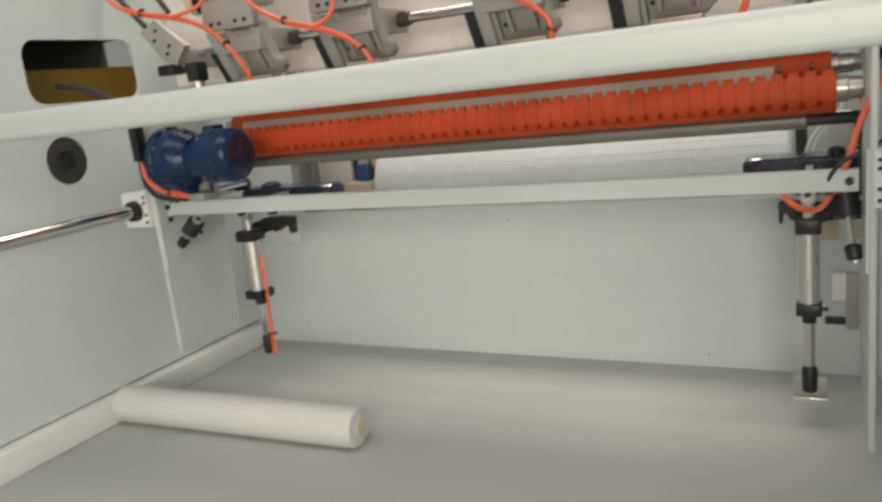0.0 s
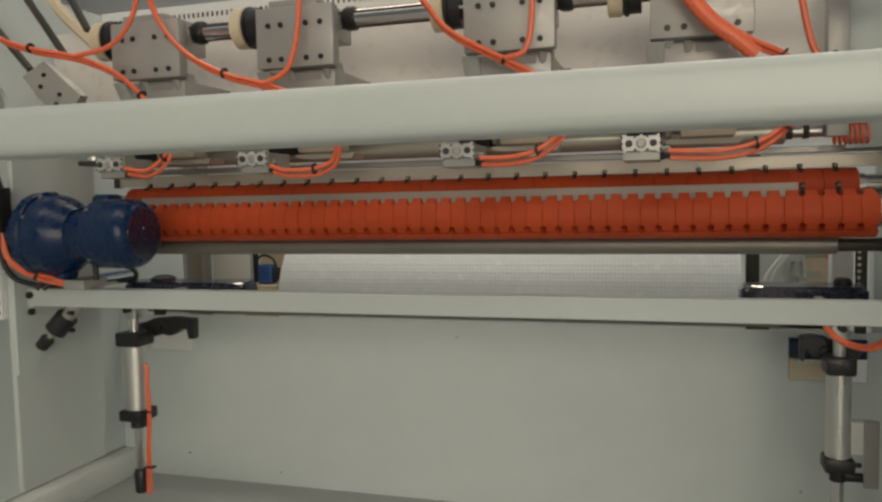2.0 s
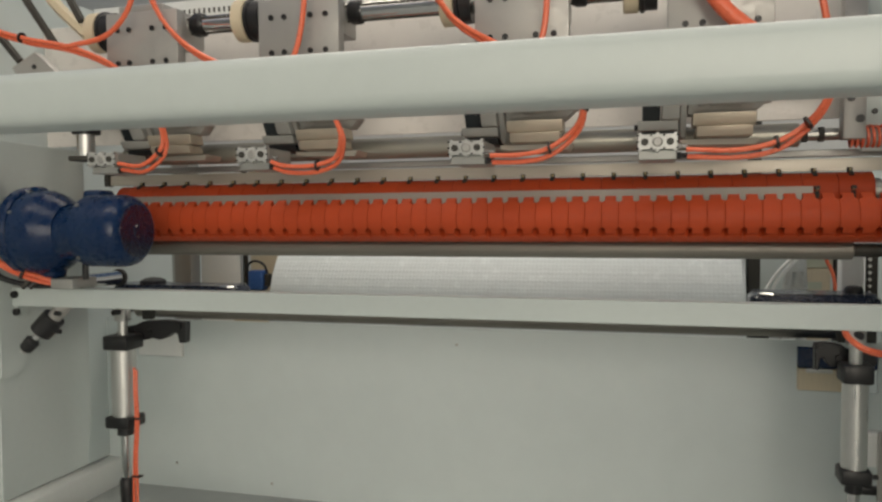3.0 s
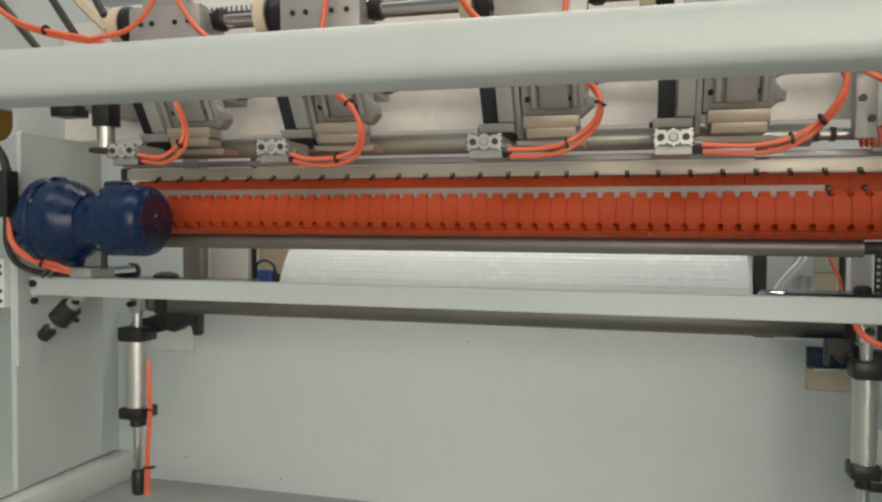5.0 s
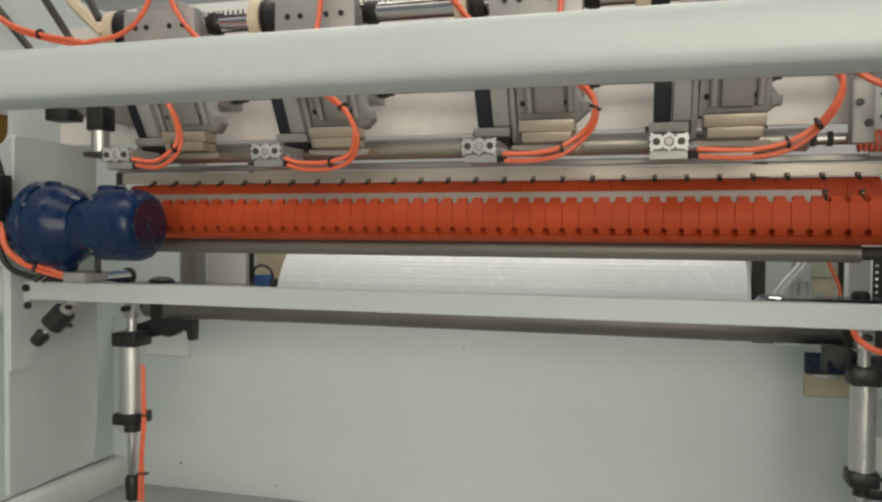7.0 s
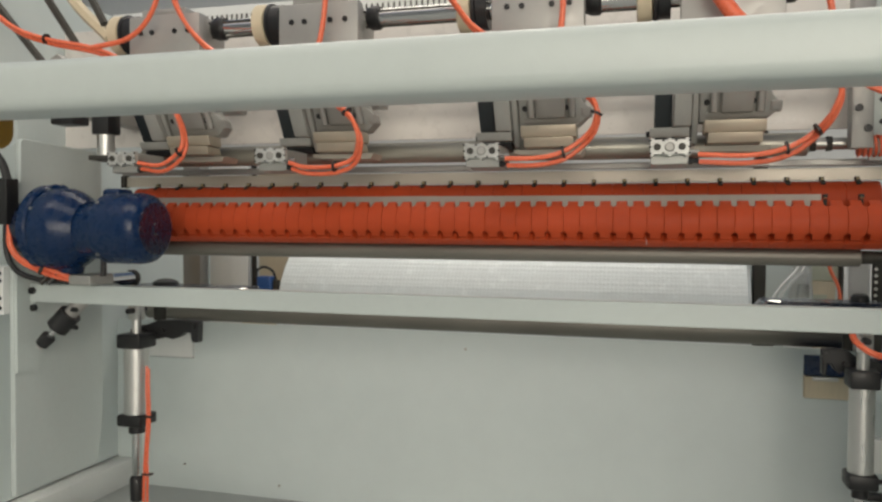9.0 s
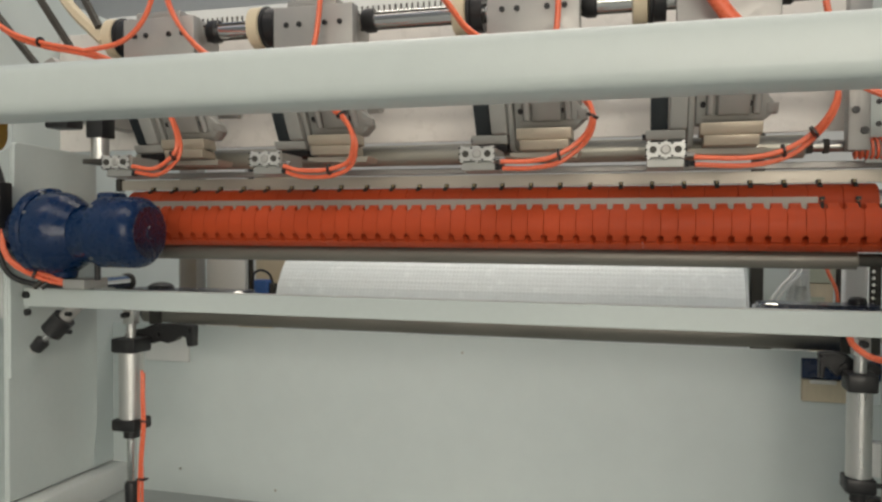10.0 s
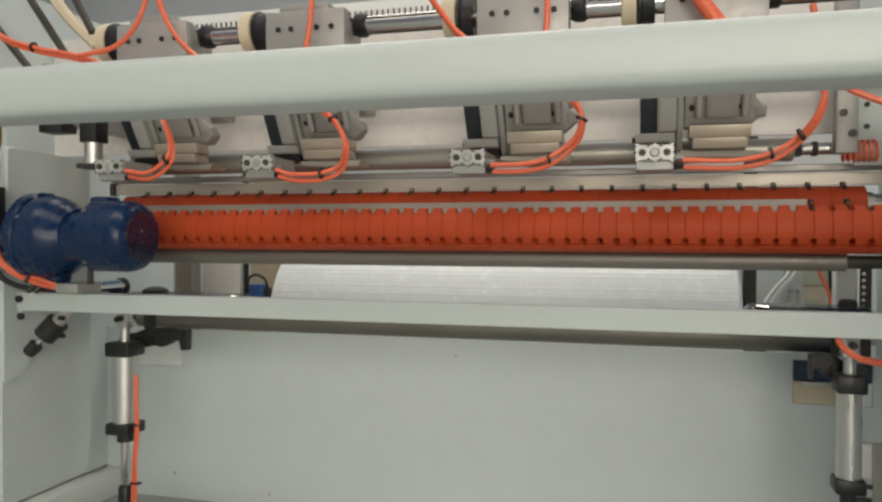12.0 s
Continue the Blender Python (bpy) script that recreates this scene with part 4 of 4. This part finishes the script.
part("housing", box(B(), (-0.226, 0.955, 0.797), (-0.168, 1.005, 0.868), 0.008, 3), PUMPBLUE, q)
part("cap", box(B(), (-0.240, 0.965, 0.81), (-0.227, 0.995, 0.865), 0.003), BLACK, q)
part("cap", box(B(), (-0.167, 0.965, 0.81), (-0.150, 0.995, 0.855), 0.003), DARK, q)
single("pump_stand", box(B(), (-0.27, 0.93, FZ), (-0.14, 1.03, 0.795), 0.003), CARD, "beige sheet steel pump stand", "stand")
single("pump_hose", hose(B(), [(-0.236, 0.975, 0.855), (-0.228, 0.965, 0.888), (-0.197, 0.96, 0.902), (-0.166, 0.965, 0.888), (-0.158, 0.975, 0.855)], 0.0045), RUBBER, "thin black hose looping over the blue pump", "hose")
for z0, z1, x0, mt, lab in ((FZ, 0.893, 1.592, CARD, "pale cream carton under a second carton behind the machine"), (0.895, 1.03, 1.598, GREENCARD, "pale green carton stacked on another carton")):
    q = thing("carton", (x0 + 0.04, 1.06, z0), lab, "carton", "cartons behind")
    part("box", box(B(), (x0, 1.0, z0), (x0 + 0.082, 1.12, z1), 0.003), mt, q)
    part("label_patch", box(B(), (x0 + 0.018, 0.9985, z1 - 0.062), (x0 + 0.058, 1.0, z1 - 0.040)), DARK if z0 > 0.5 else GREENCARD, q)
single("dark_divider", box(B(), (1.684, 0.98, FZ), (1.690, 1.02, 1.06), 0.001, 1), DARK, "thin dark upright divider beside the cartons", "divider", "", "structure")
single("white_crate", box(B(), (1.70, 0.99, FZ), (1.78, 1.10, 1.0), 0.004), WHITE, "white plastic crate behind the machine", "crate")
single("rear_sheet", box(B(), (1.47, 1.30, FZ), (2.10, 1.32, 1.25), 0.003), PANEL, "pale grey steel sheet behind the cartons", "panel", "", "structure")


def crumpled_film(x0, x1, z0, z1, y, seed):
    """A hanging drape of clear film with random folds."""
    rnd = random.Random(seed)
    f = [(rnd.uniform(60, 200), rnd.uniform(30, 90), rnd.uniform(0, 6), rnd.uniform(0.004, 0.012)) for _ in range(5)]
    bm, nx, nz, rows = B(), 22, 14, []
    for j in range(nz + 1):
        v = j / nz
        row = []
        for i in range(nx + 1):
            u = i / nx
            x = x0 + (x1 - x0) * (u * (0.45 + 0.55 * (1 - v)) + 0.55 * v)
            z = z0 + (z1 - z0) * v
            row.append(bm.verts.new((x, y + sum(a * math.sin(kx * x + kz * z + ph) for kx, kz, ph, a in f), z)))
        rows.append(row)
    for p, q in zip(rows, rows[1:]):
        for i in range(nx):
            bm.faces.new((p[i], p[i + 1], q[i + 1], q[i]))
    bmesh.ops.solidify(bm, geom=bm.faces[:], thickness=0.0012)
    return bm


single("plastic_film", crumpled_film(1.485, 1.60, FZ, 0.98, 0.95, 4), CLEAR, "crumpled clear plastic film hanging behind the machine", "film")
for sh in (0.0, 0.016):
    single("white_tube", hose(B(), [(1.475 + sh, 0.90, 0.80), (1.487 + sh, 0.90, 0.845), (1.515 + sh, 0.90, 0.89), (1.555 + sh, 0.905, 0.94), (1.575 + sh, 0.93, 1.02)], 0.0045, 8), WHITE, "white plastic tube slanting over the crumpled film", "tube", "white tubes")
single("air_tube", hose(B(), [(1.615, 0.93, 1.02), (1.640, 0.92, 0.935), (1.662, 0.92, 0.885), (1.672, 0.925, 0.83)], 0.005), ORANGE, "orange air tube hanging in front of the cartons", "air tube", "orange air tubes")
s = thing("bolt_strip", (1.602, 0.31, 0.80), "dark upright strip with a row of bright bolts", "strip")
part("bar", box(B(), (1.5925, 0.305, 0.785), (1.614, 0.315, 0.985), 0.001, 1), DARK, s)
bolts(s, [(1.598, 0.305, 0.85 + 0.014 * k) for k in range(9)], (0, -1, 0), 0.0035, 0.003, "bolt", ALU)
single("end_block", box(B(), (1.546, 0.31, 0.80), (1.588, 0.35, 0.985), 0.003), WHITE, "white painted block at the end of the guide roller", "block")
s = thing("cable_duct", (0.6, 0.30, 1.56), "white slotted cable duct behind the slitters", "cable duct")
part("trough", box(B(), (XL, 0.30, 1.565), (1.7, 0.34, 1.625), 0.002), WHITE, s)
me = mesh_of(box(B(), (-0.002, -0.002, -0.006), (0.002, 0.003, 0.006)), "slot", DARK)
for k in range(136):
    ob = new("slot", me)
    ob.parent, ob.location = s, Vector((-0.28 + 0.0145 * k, 0.2995, 1.595)) - origin_of(s)

# small fasteners and boxes
bolts(bpy.data.objects["wall_back"], [(0.703, 0.312, 0.747), (-0.085, 0.312, 0.393), (1.49, 0.312, 0.425), (0.2, 0.312, 0.36), (1.25, 0.312, 0.36)], (0, -1, 0), 0.0035, 0.002, "screw", STEEL)
s = thing("control_box", (1.60, 0.15, 1.31), "dark grey control box above the machine end", "control box")
part("housing", box(B(), (1.612, 0.128, 1.312), (1.70, 0.20, 1.45), 0.004), DARK, s)
part("cover", box(B(), (1.618, 0.122, 1.32), (1.694, 0.128, 1.44), 0.002), BLACK, s)
part("stand", box(B(), (1.63, 0.14, 1.10), (1.66, 0.17, 1.312), 0.002), MACHINED, s)
part("crossarm", box(B(), (1.60, 0.14, 1.10), (1.66, 0.36, 1.125), 0.002), MACHINED, s)
s = thing("sensor_bracket", (1.575, 0.10, 0.62), "white sensor block on a steel bracket", "sensor")
part("block", box(B(), (1.545, 0.13, 0.575), (1.598, 0.16, 0.640), 0.002), WHITE, s)
part("arm", box(B(), (1.53, 0.135, 0.518), (1.60, 0.155, 0.532), 0.002), BLACK, s)
part("plate", box(B(), (1.572, 0.122, 0.512), (1.598, 0.13, 0.645), 0.001, 1), MACHINED, s)

# white foam roll on the floor inside the machine
s = thing("foam_roll", (0.2, -0.30, FZ), "white rolled foam film lying on the floor", "foam roll")
part("core_tube", rod(B(), (-0.245, -0.356, FZ + 0.051), (0.541, -0.334, FZ + 0.051), 0.020, 20), CARD, s, "cardboard core tube")
part("roll", lathe(B(), (-0.243, -0.356, FZ + 0.051), (0.78, 0.022, 0), [(0, 0.03), (0.001, 0.045), (0.008, 0.051), (0.765, 0.051), (0.777, 0.046), (0.782, 0.02)], 40), FILM, s)
